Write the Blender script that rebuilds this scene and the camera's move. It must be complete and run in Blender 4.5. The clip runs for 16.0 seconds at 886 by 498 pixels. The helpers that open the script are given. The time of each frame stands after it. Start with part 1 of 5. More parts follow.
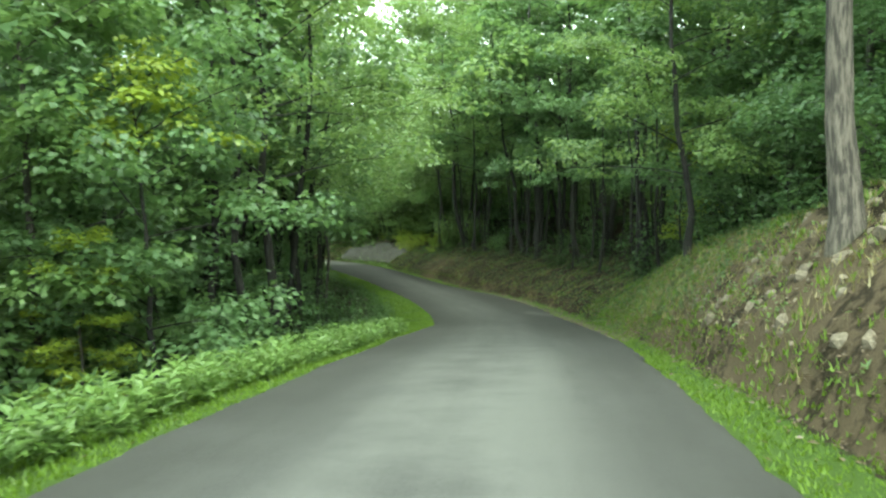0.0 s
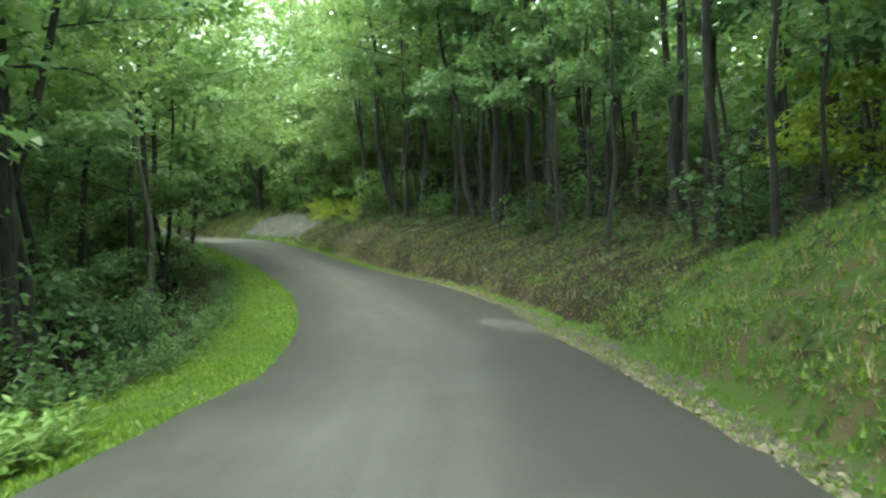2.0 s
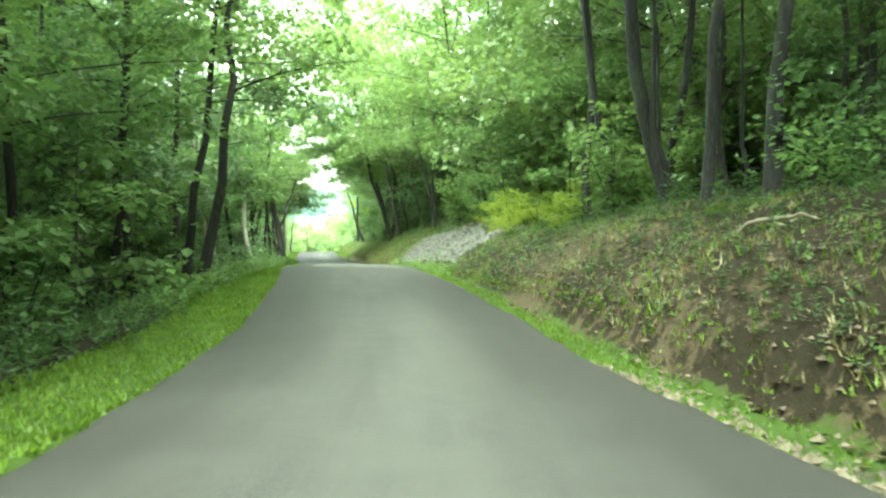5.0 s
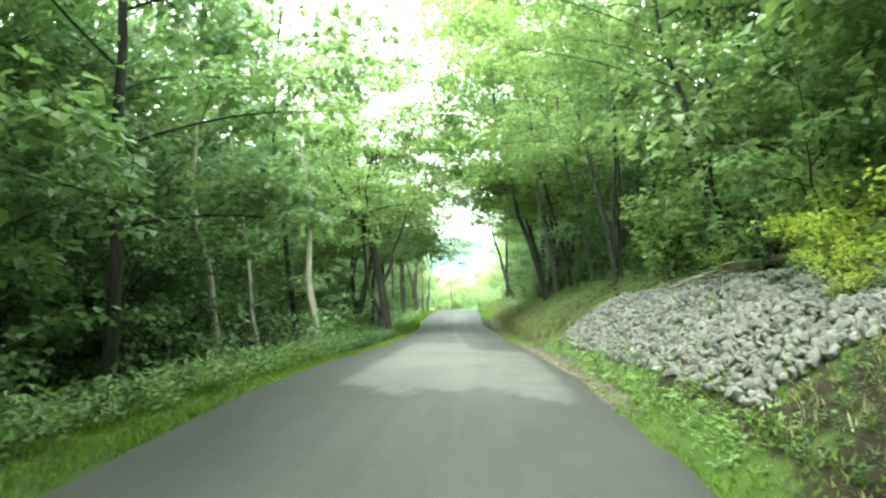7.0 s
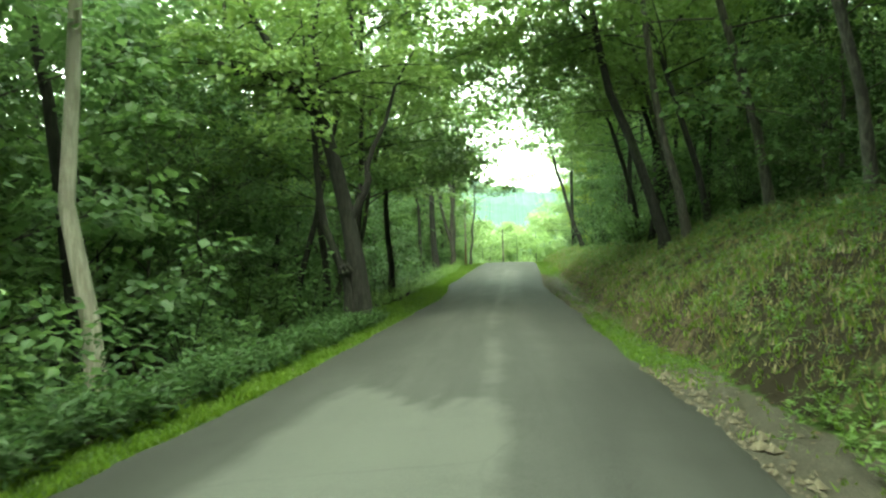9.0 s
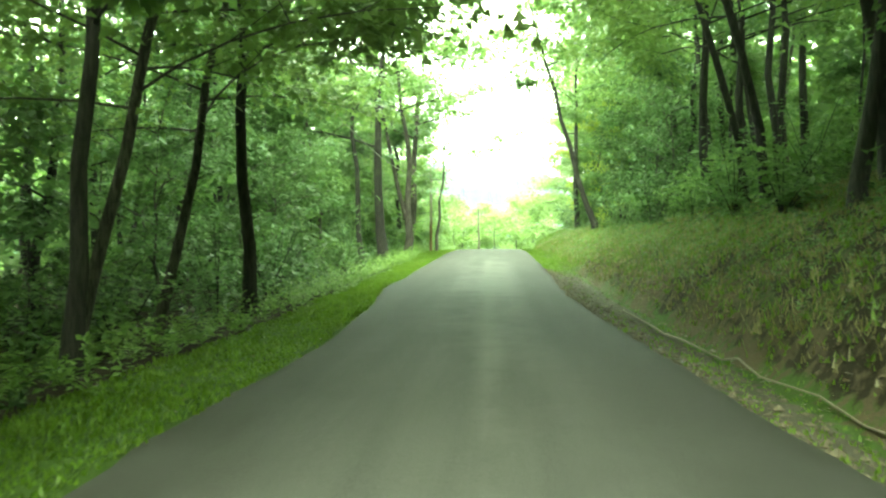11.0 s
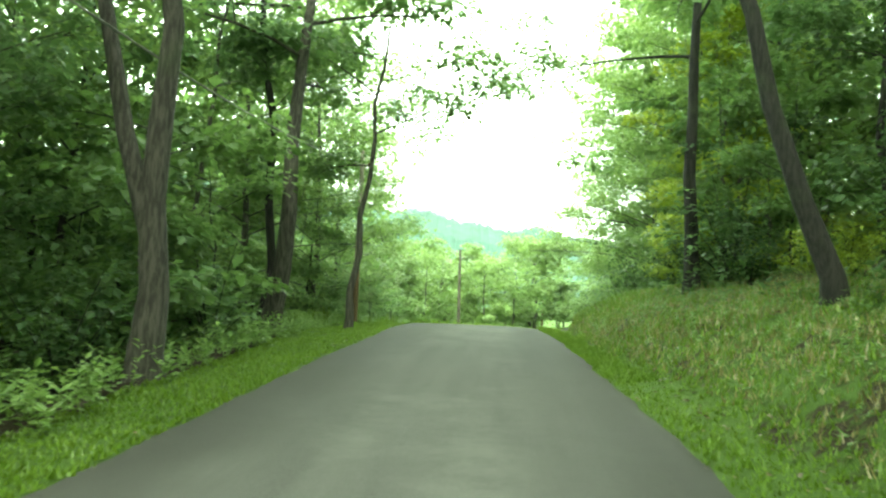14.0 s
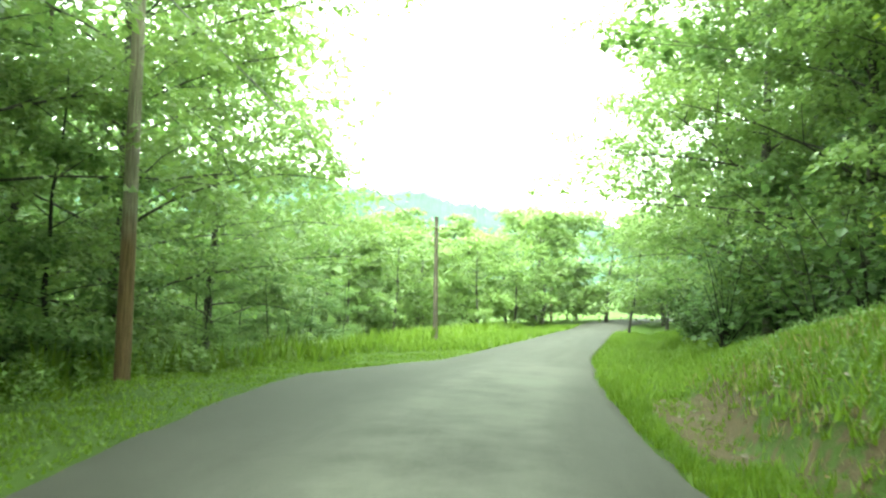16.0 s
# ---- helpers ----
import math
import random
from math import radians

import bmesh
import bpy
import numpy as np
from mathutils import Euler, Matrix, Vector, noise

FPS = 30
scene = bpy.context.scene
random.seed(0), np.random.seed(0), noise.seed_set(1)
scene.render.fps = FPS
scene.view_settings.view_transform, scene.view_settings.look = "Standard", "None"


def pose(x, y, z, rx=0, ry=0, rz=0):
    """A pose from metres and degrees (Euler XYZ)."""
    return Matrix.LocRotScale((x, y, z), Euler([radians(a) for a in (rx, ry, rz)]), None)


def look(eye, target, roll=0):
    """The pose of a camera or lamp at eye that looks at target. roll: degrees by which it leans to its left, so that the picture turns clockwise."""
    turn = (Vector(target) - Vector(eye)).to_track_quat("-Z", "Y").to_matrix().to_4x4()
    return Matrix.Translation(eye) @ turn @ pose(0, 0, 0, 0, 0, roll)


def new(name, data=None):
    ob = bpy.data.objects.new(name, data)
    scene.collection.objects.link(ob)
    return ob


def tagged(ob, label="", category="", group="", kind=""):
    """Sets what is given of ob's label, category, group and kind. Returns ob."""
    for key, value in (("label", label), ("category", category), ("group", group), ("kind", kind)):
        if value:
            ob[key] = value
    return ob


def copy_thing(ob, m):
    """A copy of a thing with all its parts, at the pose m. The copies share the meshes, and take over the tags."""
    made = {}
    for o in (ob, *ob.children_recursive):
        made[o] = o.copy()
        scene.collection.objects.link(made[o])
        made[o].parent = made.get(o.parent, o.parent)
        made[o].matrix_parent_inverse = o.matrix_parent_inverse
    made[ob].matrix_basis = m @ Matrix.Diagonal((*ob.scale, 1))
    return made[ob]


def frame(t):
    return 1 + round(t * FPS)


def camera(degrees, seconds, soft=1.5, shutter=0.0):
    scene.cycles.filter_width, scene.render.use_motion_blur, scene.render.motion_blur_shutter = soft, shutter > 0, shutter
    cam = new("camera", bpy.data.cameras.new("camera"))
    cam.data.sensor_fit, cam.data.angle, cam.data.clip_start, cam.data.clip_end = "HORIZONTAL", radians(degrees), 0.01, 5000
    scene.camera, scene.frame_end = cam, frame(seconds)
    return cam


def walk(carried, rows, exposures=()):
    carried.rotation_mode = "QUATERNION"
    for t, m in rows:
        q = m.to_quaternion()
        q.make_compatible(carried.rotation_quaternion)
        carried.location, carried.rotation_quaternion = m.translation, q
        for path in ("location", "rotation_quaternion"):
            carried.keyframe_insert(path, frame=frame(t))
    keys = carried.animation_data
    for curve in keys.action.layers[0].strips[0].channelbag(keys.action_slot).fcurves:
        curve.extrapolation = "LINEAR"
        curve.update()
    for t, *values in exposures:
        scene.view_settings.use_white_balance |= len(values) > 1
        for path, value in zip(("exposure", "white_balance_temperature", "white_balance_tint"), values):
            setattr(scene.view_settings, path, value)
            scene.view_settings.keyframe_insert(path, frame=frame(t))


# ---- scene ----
cam = camera(58.0, 16.0, soft=2.3, shutter=0.1)
PATH = [
    (0.0, pose(0.000, 0.000, 1.400, 88.74, 1.28, -0.00)),
    (0.5, pose(0.387, 4.556, 1.184, 88.45, 0.21, -1.34)),
    (1.0, pose(0.865, 9.047, 0.932, 88.20, 0.00, -2.82)),
    (1.5, pose(1.367, 13.445, 0.650, 87.41, 1.58, -3.73)),
    (2.0, pose(1.765, 17.820, 0.325, 87.00, 2.54, -3.46)),
    (2.5, pose(2.033, 22.421, -0.083, 86.60, 2.46, -1.87)),
    (3.0, pose(2.218, 27.229, -0.530, 86.20, 2.35, 0.59)),
    (3.5, pose(2.176, 32.128, -0.851, 86.62, 0.60, 3.27)),
    (4.0, pose(1.954, 36.900, -1.030, 87.94, -0.91, 6.20)),
    (4.5, pose(1.531, 41.649, -1.144, 89.19, -0.80, 9.35)),
    (5.0, pose(0.708, 46.378, -1.192, 90.58, 0.28, 12.56)),
    (5.2, pose(0.345, 48.259, -1.182, 91.11, 0.96, 14.07)),
    (5.5, pose(-0.284, 51.096, -1.168, 91.87, 1.57, 16.16)),
    (6.0, pose(-1.551, 55.861, -1.020, 93.06, 1.57, 19.23)),
    (6.5, pose(-3.039, 60.651, -0.760, 93.97, 0.88, 21.80)),
    (7.0, pose(-4.687, 65.438, -0.430, 94.40, 0.17, 23.86)),
    (7.3, pose(-5.727, 68.296, -0.265, 94.34, 0.02, 24.86)),
    (7.5, pose(-6.441, 70.196, -0.203, 94.18, 0.05, 25.43)),
    (8.0, pose(-8.256, 74.844, -0.140, 93.27, 0.78, 26.74)),
    (8.5, pose(-10.129, 79.349, -0.123, 91.84, 1.39, 27.51)),
    (9.0, pose(-12.001, 83.881, -0.174, 90.90, 1.22, 27.87)),
    (9.5, pose(-13.945, 88.422, -0.150, 89.87, 0.87, 27.92)),
    (10.0, pose(-15.873, 92.548, -0.200, 89.62, 0.14, 27.46)),
    (10.2, pose(-16.694, 94.168, -0.224, 89.55, 0.06, 27.11)),
    (10.5, pose(-17.886, 96.643, -0.252, 89.56, -0.03, 26.62)),
    (11.0, pose(-19.768, 100.895, -0.280, 89.93, -0.05, 25.89)),
    (11.5, pose(-21.594, 105.329, -0.272, 90.58, 0.13, 25.36)),
    (12.0, pose(-23.447, 109.975, -0.211, 91.35, 0.58, 25.10)),
    (12.3, pose(-24.605, 112.876, -0.143, 91.79, 1.00, 25.11)),
    (12.5, pose(-25.397, 114.858, -0.084, 92.08, 1.34, 25.19)),
    (13.0, pose(-27.389, 119.765, 0.054, 93.04, 1.89, 25.35)),
    (13.5, pose(-29.380, 124.551, 0.232, 93.76, 0.37, 25.32)),
    (14.0, pose(-31.277, 129.133, 0.468, 93.57, -2.52, 25.14)),
    (14.5, pose(-33.084, 133.570, 0.648, 93.11, -3.87, 25.02)),
    (15.0, pose(-34.698, 137.876, 0.724, 92.92, -3.79, 25.14)),
    (15.5, pose(-36.284, 142.168, 0.821, 92.49, -1.94, 25.43)),
    (16.0, pose(-37.994, 146.317, 0.969, 92.37, -1.66, 24.93)),
]
walk(cam, PATH, exposures=(
    (0.0, 2.98, 6650, -19), (1.0, 3.34, 6450, -14), (2.0, 3.64, 6700, -16), (3.0, 3.98, 7000, -27), (3.6, 4.25, 6950, -25), (4.2, 4.36, 6900, -23), (5.2, 4.65, 6800, -20),
    (7.3, 4.42, 6500, -10), (8.1, 3.92, 6450, -11), (8.7, 3.78, 7000, -22), (9.2, 3.75, 7700, -32), (9.6, 4.12, 8100, -37), (10.2, 4.6, 8400, -41),
    (12.3, 4.6, 7600, -29), (13.2, 4.02, 7600, -30), (13.9, 3.52, 7500, -30), (15.0, 3.6, 7600, -31), (16.0, 3.8, 7450, -28)))


# ---------------------------------------------------------------- light
world = bpy.data.worlds.new("sky")
scene.world = world
world.use_nodes = True
wn = world.node_tree
sky = wn.nodes.new("ShaderNodeTexSky")
sky.sky_type = 'NISHITA'
sky.sun_disc = False
sky.sun_elevation, sky.sun_rotation = radians(60), radians(168)
sky.air_density, sky.dust_density, sky.ozone_density = 1.0, 2.0, 1.0
background = wn.nodes["Background"]
background.inputs[1].default_value = 0.12
cloud = wn.nodes.new("ShaderNodeMix")
cloud.data_type = 'RGBA'
cloud.inputs[0].default_value = 0.72
cloud.inputs[7].default_value = (8.0, 8.1, 8.3, 1)
wn.links.new(sky.outputs[0], cloud.inputs[6])
wn.links.new(cloud.outputs[2], background.inputs[0])
sun = new("sun", bpy.data.lights.new("sun", 'SUN'))
sun.data.energy, sun.data.angle, sun.data.color = 0.8, radians(35), (1.0, 0.96, 0.88)
sun.matrix_basis = look((0, 0, 0), (-math.sin(radians(168)) * math.cos(radians(60)), -math.cos(radians(168)) * math.cos(radians(60)), -math.sin(radians(60))))


# ---------------------------------------------------------------- materials
def material(name):
    m = bpy.data.materials.new(name)
    m.use_nodes = True
    nt = m.node_tree
    return m, nt, nt.nodes["Principled BSDF"], nt.nodes["Material Output"]


def node(nt, kind, **values):
    n = nt.nodes.new(kind)
    for k, v in values.items():
        n.inputs[k.replace("_", " ")].default_value = v
    return n


def noise_tex(nt, vector, scale, detail=4.0, rough=0.55):
    n = node(nt, "ShaderNodeTexNoise", Scale=scale, Detail=detail, Roughness=rough)
    nt.links.new(vector, n.inputs["Vector"])
    return n.outputs["Fac"]


def noise_colour(nt, vector, scale):
    n = node(nt, "ShaderNodeTexNoise", Scale=scale, Detail=3.0)
    nt.links.new(vector, n.inputs["Vector"])
    return n.outputs["Color"]


def ramp(nt, fac, stops):
    n = nt.nodes.new("ShaderNodeValToRGB")
    while len(n.color_ramp.elements) < len(stops):
        n.color_ramp.elements.new(0.5)
    for e, (p, c) in zip(n.color_ramp.elements, stops):
        e.position, e.color = p, (*c, 1) if len(c) == 3 else c
    nt.links.new(fac, n.inputs[0])
    return n.outputs["Color"]


def mixed(nt, fac, a, b):
    n = nt.nodes.new("ShaderNodeMix")
    n.data_type = 'RGBA'
    for sock, v in ((n.inputs[0], fac), (n.inputs[6], a), (n.inputs[7], b)):
        if isinstance(v, bpy.types.NodeSocket):
            nt.links.new(v, sock)
        elif isinstance(v, (int, float)):
            sock.default_value = v
        else:
            sock.default_value = (*v, 1)
    return n.outputs[2]


def math_node(nt, op, a, b=0.5):
    n = nt.nodes.new("ShaderNodeMath")
    n.operation = op
    for sock, v in ((n.inputs[0], a), (n.inputs[1], b)):
        if isinstance(v, bpy.types.NodeSocket):
            nt.links.new(v, sock)
        else:
            sock.default_value = v
    return n.outputs[0]


def bump(nt, bsdf, height, strength, distance=0.02):
    n = node(nt, "ShaderNodeBump", Strength=strength, Distance=distance)
    nt.links.new(height, n.inputs["Height"])
    nt.links.new(n.outputs[0], bsdf.inputs["Normal"])


def object_coords(nt):
    return nt.nodes.new("ShaderNodeTexCoord").outputs["Object"]


def leaf_material(name, dark, light, translucency=0.35, glow=(0.18, 0.265, 0.065), gloss=0.5):
    """Leaves: each has its own tint, each plant its own shift."""
    m, nt, bsdf, out = material(name)
    island = nt.nodes.new("ShaderNodeNewGeometry").outputs["Random Per Island"]
    plant = nt.nodes.new("ShaderNodeObjectInfo").outputs["Random"]
    bough = ramp(nt, noise_tex(nt, nt.nodes.new("ShaderNodeNewGeometry").outputs["Position"], 0.75, 2.0), [(0.3, (0, 0, 0)), (0.7, (1, 1, 1))])
    fac = math_node(nt, 'ADD', math_node(nt, 'ADD', math_node(nt, 'MULTIPLY', island, 0.35), math_node(nt, 'MULTIPLY', plant, 0.3)), math_node(nt, 'MULTIPLY', bough, 0.35))
    colour = ramp(nt, fac, [(0.0, dark), (0.55, tuple((a + b) / 2 for a, b in zip(dark, light))), (1.0, light)])
    nt.links.new(colour, bsdf.inputs["Base Color"])
    bsdf.inputs["Roughness"].default_value = 0.4
    bsdf.inputs["Specular IOR Level"].default_value = gloss
    tr = nt.nodes.new("ShaderNodeBsdfTranslucent")
    nt.links.new(mixed(nt, 0.5, colour, glow), tr.inputs[0])
    mix = nt.nodes.new("ShaderNodeMixShader")
    mix.inputs[0].default_value = translucency
    nt.links.new(bsdf.outputs[0], mix.inputs[1])
    nt.links.new(tr.outputs[0], mix.inputs[2])
    nt.links.new(mix.outputs[0], out.inputs[0])
    return m


def bark_material(name, dark, light, scale=9.0):
    m, nt, bsdf, out = material(name)
    co = object_coords(nt)
    stretch = node(nt, "ShaderNodeMapping", Scale=(1, 1, 0.16))
    nt.links.new(co, stretch.inputs[0])
    ridges = noise_tex(nt, stretch.outputs[0], scale * 2.2, 6.0, 0.65)
    blotch = noise_tex(nt, co, 1.7, 3.0)
    c = mixed(nt, math_node(nt, 'MULTIPLY', blotch, 0.5), ramp(nt, ridges, [(0.42, dark), (0.6, light)]), tuple((a * 0.6 + b * 0.4) for a, b in zip(dark, light)))
    moss = ramp(nt, noise_tex(nt, co, 0.8, 4.0), [(0.56, (0, 0, 0)), (0.72, (1, 1, 1))])
    c = mixed(nt, math_node(nt, 'MULTIPLY', moss, 0.45), c, (0.06, 0.09, 0.035))
    nt.links.new(c, bsdf.inputs["Base Color"])
    bsdf.inputs["Roughness"].default_value = 0.92
    bump(nt, bsdf, ridges, 1.0, 0.06)
    return m


# LEAF_DARK and LEAF_FIELD hold woodland shade and sunshine in their leaf colour
LEAF_MAPLE = leaf_material("maple leaves", (0.070, 0.128, 0.052), (0.190, 0.290, 0.098), 0.52, (0.2, 0.3, 0.075))
LEAF_DARK = leaf_material("shaded leaves", (0.062, 0.115, 0.056), (0.155, 0.25, 0.105), 0.52, (0.19, 0.29, 0.08))
LEAF_BRIGHT = leaf_material("bright yellow-green leaves", (0.12, 0.19, 0.025), (0.34, 0.41, 0.055), 0.45, (0.34, 0.4, 0.05))
LEAF_WEED = leaf_material("roadside weed leaves", (0.085, 0.155, 0.042), (0.185, 0.28, 0.078), 0.45, (0.22, 0.31, 0.08))
LEAF_FIELD = leaf_material("pale sunlit leaves", (0.078, 0.133, 0.047), (0.165, 0.240, 0.087), 0.45, (0.28, 0.38, 0.10))
LEAF_LIGHT = leaf_material("light green leaves", (0.088, 0.153, 0.054), (0.232, 0.328, 0.112), 0.5, (0.27, 0.37, 0.09))
GRASS = leaf_material("grass blades", (0.050, 0.105, 0.014), (0.145, 0.220, 0.031), 0.45, (0.20, 0.28, 0.035), 0.25)
STRAW = leaf_material("dry straw-coloured grass", (0.12, 0.11, 0.045), (0.29, 0.25, 0.12), 0.35, (0.3, 0.26, 0.12))
LEAF_DRY = leaf_material("dry fallen leaves", (0.032, 0.021, 0.012), (0.125, 0.088, 0.048), 0.1, (0.3, 0.2, 0.1))
# the understory's shade is put into this darker leaf colour
LEAF_SHADE = leaf_material("leaves darkened by understory shade", (0.030, 0.064, 0.028), (0.085, 0.142, 0.050), 0.42, (0.11, 0.17, 0.045), 0.2)
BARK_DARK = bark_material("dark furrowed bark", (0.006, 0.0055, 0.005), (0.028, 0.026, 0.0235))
BARK_GREY = bark_material("grey bark", (0.024, 0.0215, 0.019), (0.096, 0.088, 0.078))
BARK_DEEP = bark_material("deeply ridged grey-brown bark", (0.014, 0.012, 0.010), (0.15, 0.13, 0.108), 8.0)
BARK_LIGHT = bark_material("pale smooth bark", (0.22, 0.20, 0.17), (0.42, 0.39, 0.34), 4.0)


def asphalt_material():
    m, nt, bsdf, out = material("worn asphalt")
    geo = nt.nodes.new("ShaderNodeNewGeometry").outputs["Position"]
    uv = nt.nodes.new("ShaderNodeUVMap").outputs[0]
    grain = noise_tex(nt, geo, 55.0, 6.0, 0.75)
    along = node(nt, "ShaderNodeMapping", Scale=(1.4, 0.09, 1))
    nt.links.new(uv, along.inputs[0])
    streak = noise_tex(nt, along.outputs[0], 1.6, 4.0, 0.6)
    patch = noise_tex(nt, geo, 0.22, 5.0, 0.6)
    base = ramp(nt, grain, [(0.3, (0.030, 0.030, 0.030)), (0.7, (0.068, 0.068, 0.067))])
    worn = mixed(nt, math_node(nt, 'MULTIPLY', ramp(nt, streak, [(0.35, (0, 0, 0)), (0.7, (1, 1, 1))]), 0.32), base, (0.095, 0.095, 0.092))
    wear_shade = nt.nodes.new("ShaderNodeVertexColor")
    wear_shade.layer_name = "wear_shade"
    sep = nt.nodes.new("ShaderNodeSeparateColor")
    nt.links.new(wear_shade.outputs[0], sep.inputs[0])
    ragged = math_node(nt, 'MULTIPLY', math_node(nt, 'SUBTRACT', noise_tex(nt, geo, 1.1, 6.0, 0.65), 0.5), 0.9)
    spread = math_node(nt, 'MULTIPLY', math_node(nt, 'SUBTRACT', patch, 0.5), 1.3)
    damp_shaded = ramp(nt, math_node(nt, 'ADD', math_node(nt, 'ADD', sep.outputs[0], ragged), spread), [(0.12, (0, 0, 0)), (0.95, (1, 1, 1))])
    pale = ramp(nt, math_node(nt, 'ADD', math_node(nt, 'ADD', sep.outputs[1], ragged), spread), [(0.2, (0, 0, 0)), (0.7, (1, 1, 1))])
    c = mixed(nt, math_node(nt, 'MULTIPLY', pale, 0.55), worn, (0.125, 0.125, 0.12))
    c = mixed(nt, math_node(nt, 'MULTIPLY', damp_shaded, 0.8), c, (0.023, 0.0225, 0.021))
    fresh = ramp(nt, math_node(nt, 'ADD', sep.outputs[2], math_node(nt, 'ADD', math_node(nt, 'MULTIPLY', ragged, 0.9), math_node(nt, 'MULTIPLY', spread, 0.35))), [(0.25, (0, 0, 0)), (0.8, (1, 1, 1))])
    c = mixed(nt, math_node(nt, 'MULTIPLY', fresh, 0.42), c, mixed(nt, grain, (0.10, 0.10, 0.097), (0.18, 0.18, 0.172)))
    crack = node(nt, "ShaderNodeTexVoronoi", Scale=0.55)
    crack.feature = 'DISTANCE_TO_EDGE'
    warp = mixed(nt, 0.12, geo, noise_colour(nt, geo, 1.3))
    nt.links.new(warp, crack.inputs["Vector"])
    line = math_node(nt, 'MULTIPLY', ramp(nt, crack.outputs[0], [(0.0, (1, 1, 1)), (0.012, (0, 0, 0))]), ramp(nt, patch, [(0.52, (0, 0, 0)), (0.62, (0.22, 0.22, 0.22))]))
    c = mixed(nt, line, c, (0.04, 0.04, 0.038))
    nt.links.new(c, bsdf.inputs["Base Color"])
    rough = nt.nodes.new("ShaderNodeMapRange")
    rough.inputs[3].default_value, rough.inputs[4].default_value = 0.9, 0.78
    nt.links.new(damp_shaded, rough.inputs[0])
    nt.links.new(rough.outputs[0], bsdf.inputs["Roughness"])
    bsdf.inputs["Specular IOR Level"].default_value = 0.14
    bump(nt, bsdf, grain, 0.5, 0.01)
    return m


def ground_material():
    """One soil: turf, bare clay and leaf litter, laid by the sheet's cover map."""
    m, nt, bsdf, out = material("turf, clay and leaf litter")
    geo = nt.nodes.new("ShaderNodeNewGeometry").outputs["Position"]
    cover = nt.nodes.new("ShaderNodeVertexColor")
    cover.layer_name = "cover"
    sep = nt.nodes.new("ShaderNodeSeparateColor")
    nt.links.new(cover.outputs[0], sep.inputs[0])
    fine, mid, big = noise_tex(nt, geo, 38.0, 6.0, 0.7), noise_tex(nt, geo, 4.5, 5.0, 0.65), noise_tex(nt, geo, 0.9, 4.0, 0.6)
    litter = mixed(nt, mid, ramp(nt, fine, [(0.3, (0.011, 0.009, 0.006)), (0.7, (0.042, 0.032, 0.020))]), (0.021, 0.017, 0.011))
    turf = mixed(nt, big, ramp(nt, fine, [(0.3, (0.028, 0.056, 0.011)), (0.7, (0.072, 0.118, 0.024))]), (0.050, 0.080, 0.018))
    clay = mixed(nt, mid, ramp(nt, fine, [(0.3, (0.030, 0.023, 0.015)), (0.7, (0.150, 0.116, 0.076))]), (0.074, 0.057, 0.037))
    edge = lambda chan: ramp(nt, math_node(nt, 'ADD', chan, math_node(nt, 'MULTIPLY', math_node(nt, 'SUBTRACT', mid, 0.5), 1.5)), [(0.42, (0, 0, 0)), (0.58, (1, 1, 1))])
    c = mixed(nt, edge(sep.outputs[0]), litter, turf)
    c = mixed(nt, edge(sep.outputs[1]), c, clay)
    gravel = ramp(nt, noise_tex(nt, geo, 60.0, 3.0, 0.8), [(0.35, (0.028, 0.025, 0.021)), (0.65, (0.125, 0.112, 0.092))])
    c = mixed(nt, edge(sep.outputs[2]), c, gravel)
    nt.links.new(c, bsdf.inputs["Base Color"])
    bsdf.inputs["Roughness"].default_value = 0.95
    bsdf.inputs["Specular IOR Level"].default_value = 0.12
    bump(nt, bsdf, math_node(nt, 'ADD', fine, mid), 0.8, 0.06)
    return m


def stone_material():
    m, nt, bsdf, out = material("grey crushed limestone")
    co = object_coords(nt)
    rnd = nt.nodes.new("ShaderNodeObjectInfo").outputs["Random"]
    isl = nt.nodes.new("ShaderNodeNewGeometry").outputs["Random Per Island"]
    n1 = noise_tex(nt, co, 14.0, 5.0, 0.7)
    c = mixed(nt, n1, ramp(nt, math_node(nt, 'FRACT', math_node(nt, 'ADD', rnd, isl)), [(0, (0.065, 0.064, 0.062)), (0.5, (0.11, 0.108, 0.104)), (1, (0.165, 0.162, 0.155))]), (0.09, 0.088, 0.085))
    nt.links.new(c, bsdf.inputs["Base Color"])
    bsdf.inputs["Roughness"].default_value = 0.88
    bump(nt, bsdf, n1, 0.4, 0.02)
    return m


def plain_material(name, colour, roughness=0.8, metallic=0.0, grain=12.0, spread=0.25):
    m, nt, bsdf, out = material(name)
    n1 = noise_tex(nt, object_coords(nt), grain, 5.0, 0.65)
    lo, hi = tuple(v * (1 - spread) for v in colour), tuple(min(1, v * (1 + spread)) for v in colour)
    nt.links.new(ramp(nt, n1, [(0.3, lo), (0.7, hi)]), bsdf.inputs["Base Color"])
    bsdf.inputs["Roughness"].default_value, bsdf.inputs["Metallic"].default_value = roughness, metallic
    bump(nt, bsdf, n1, 0.25, 0.01)
    return m


ROCK = plain_material("weathered brown sandstone", (0.105, 0.088, 0.064), 0.9, 0.0, 9.0, 0.55)
CLAY = plain_material("crumbled brown clay", (0.095, 0.072, 0.05), 0.95, 0.0, 14.0, 0.5)
ASPHALT, GROUND, STONE = asphalt_material(), ground_material(), stone_material()
# haze over the far ridge is mixed into its blue-green base colour
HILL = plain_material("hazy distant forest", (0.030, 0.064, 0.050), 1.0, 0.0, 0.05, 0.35)


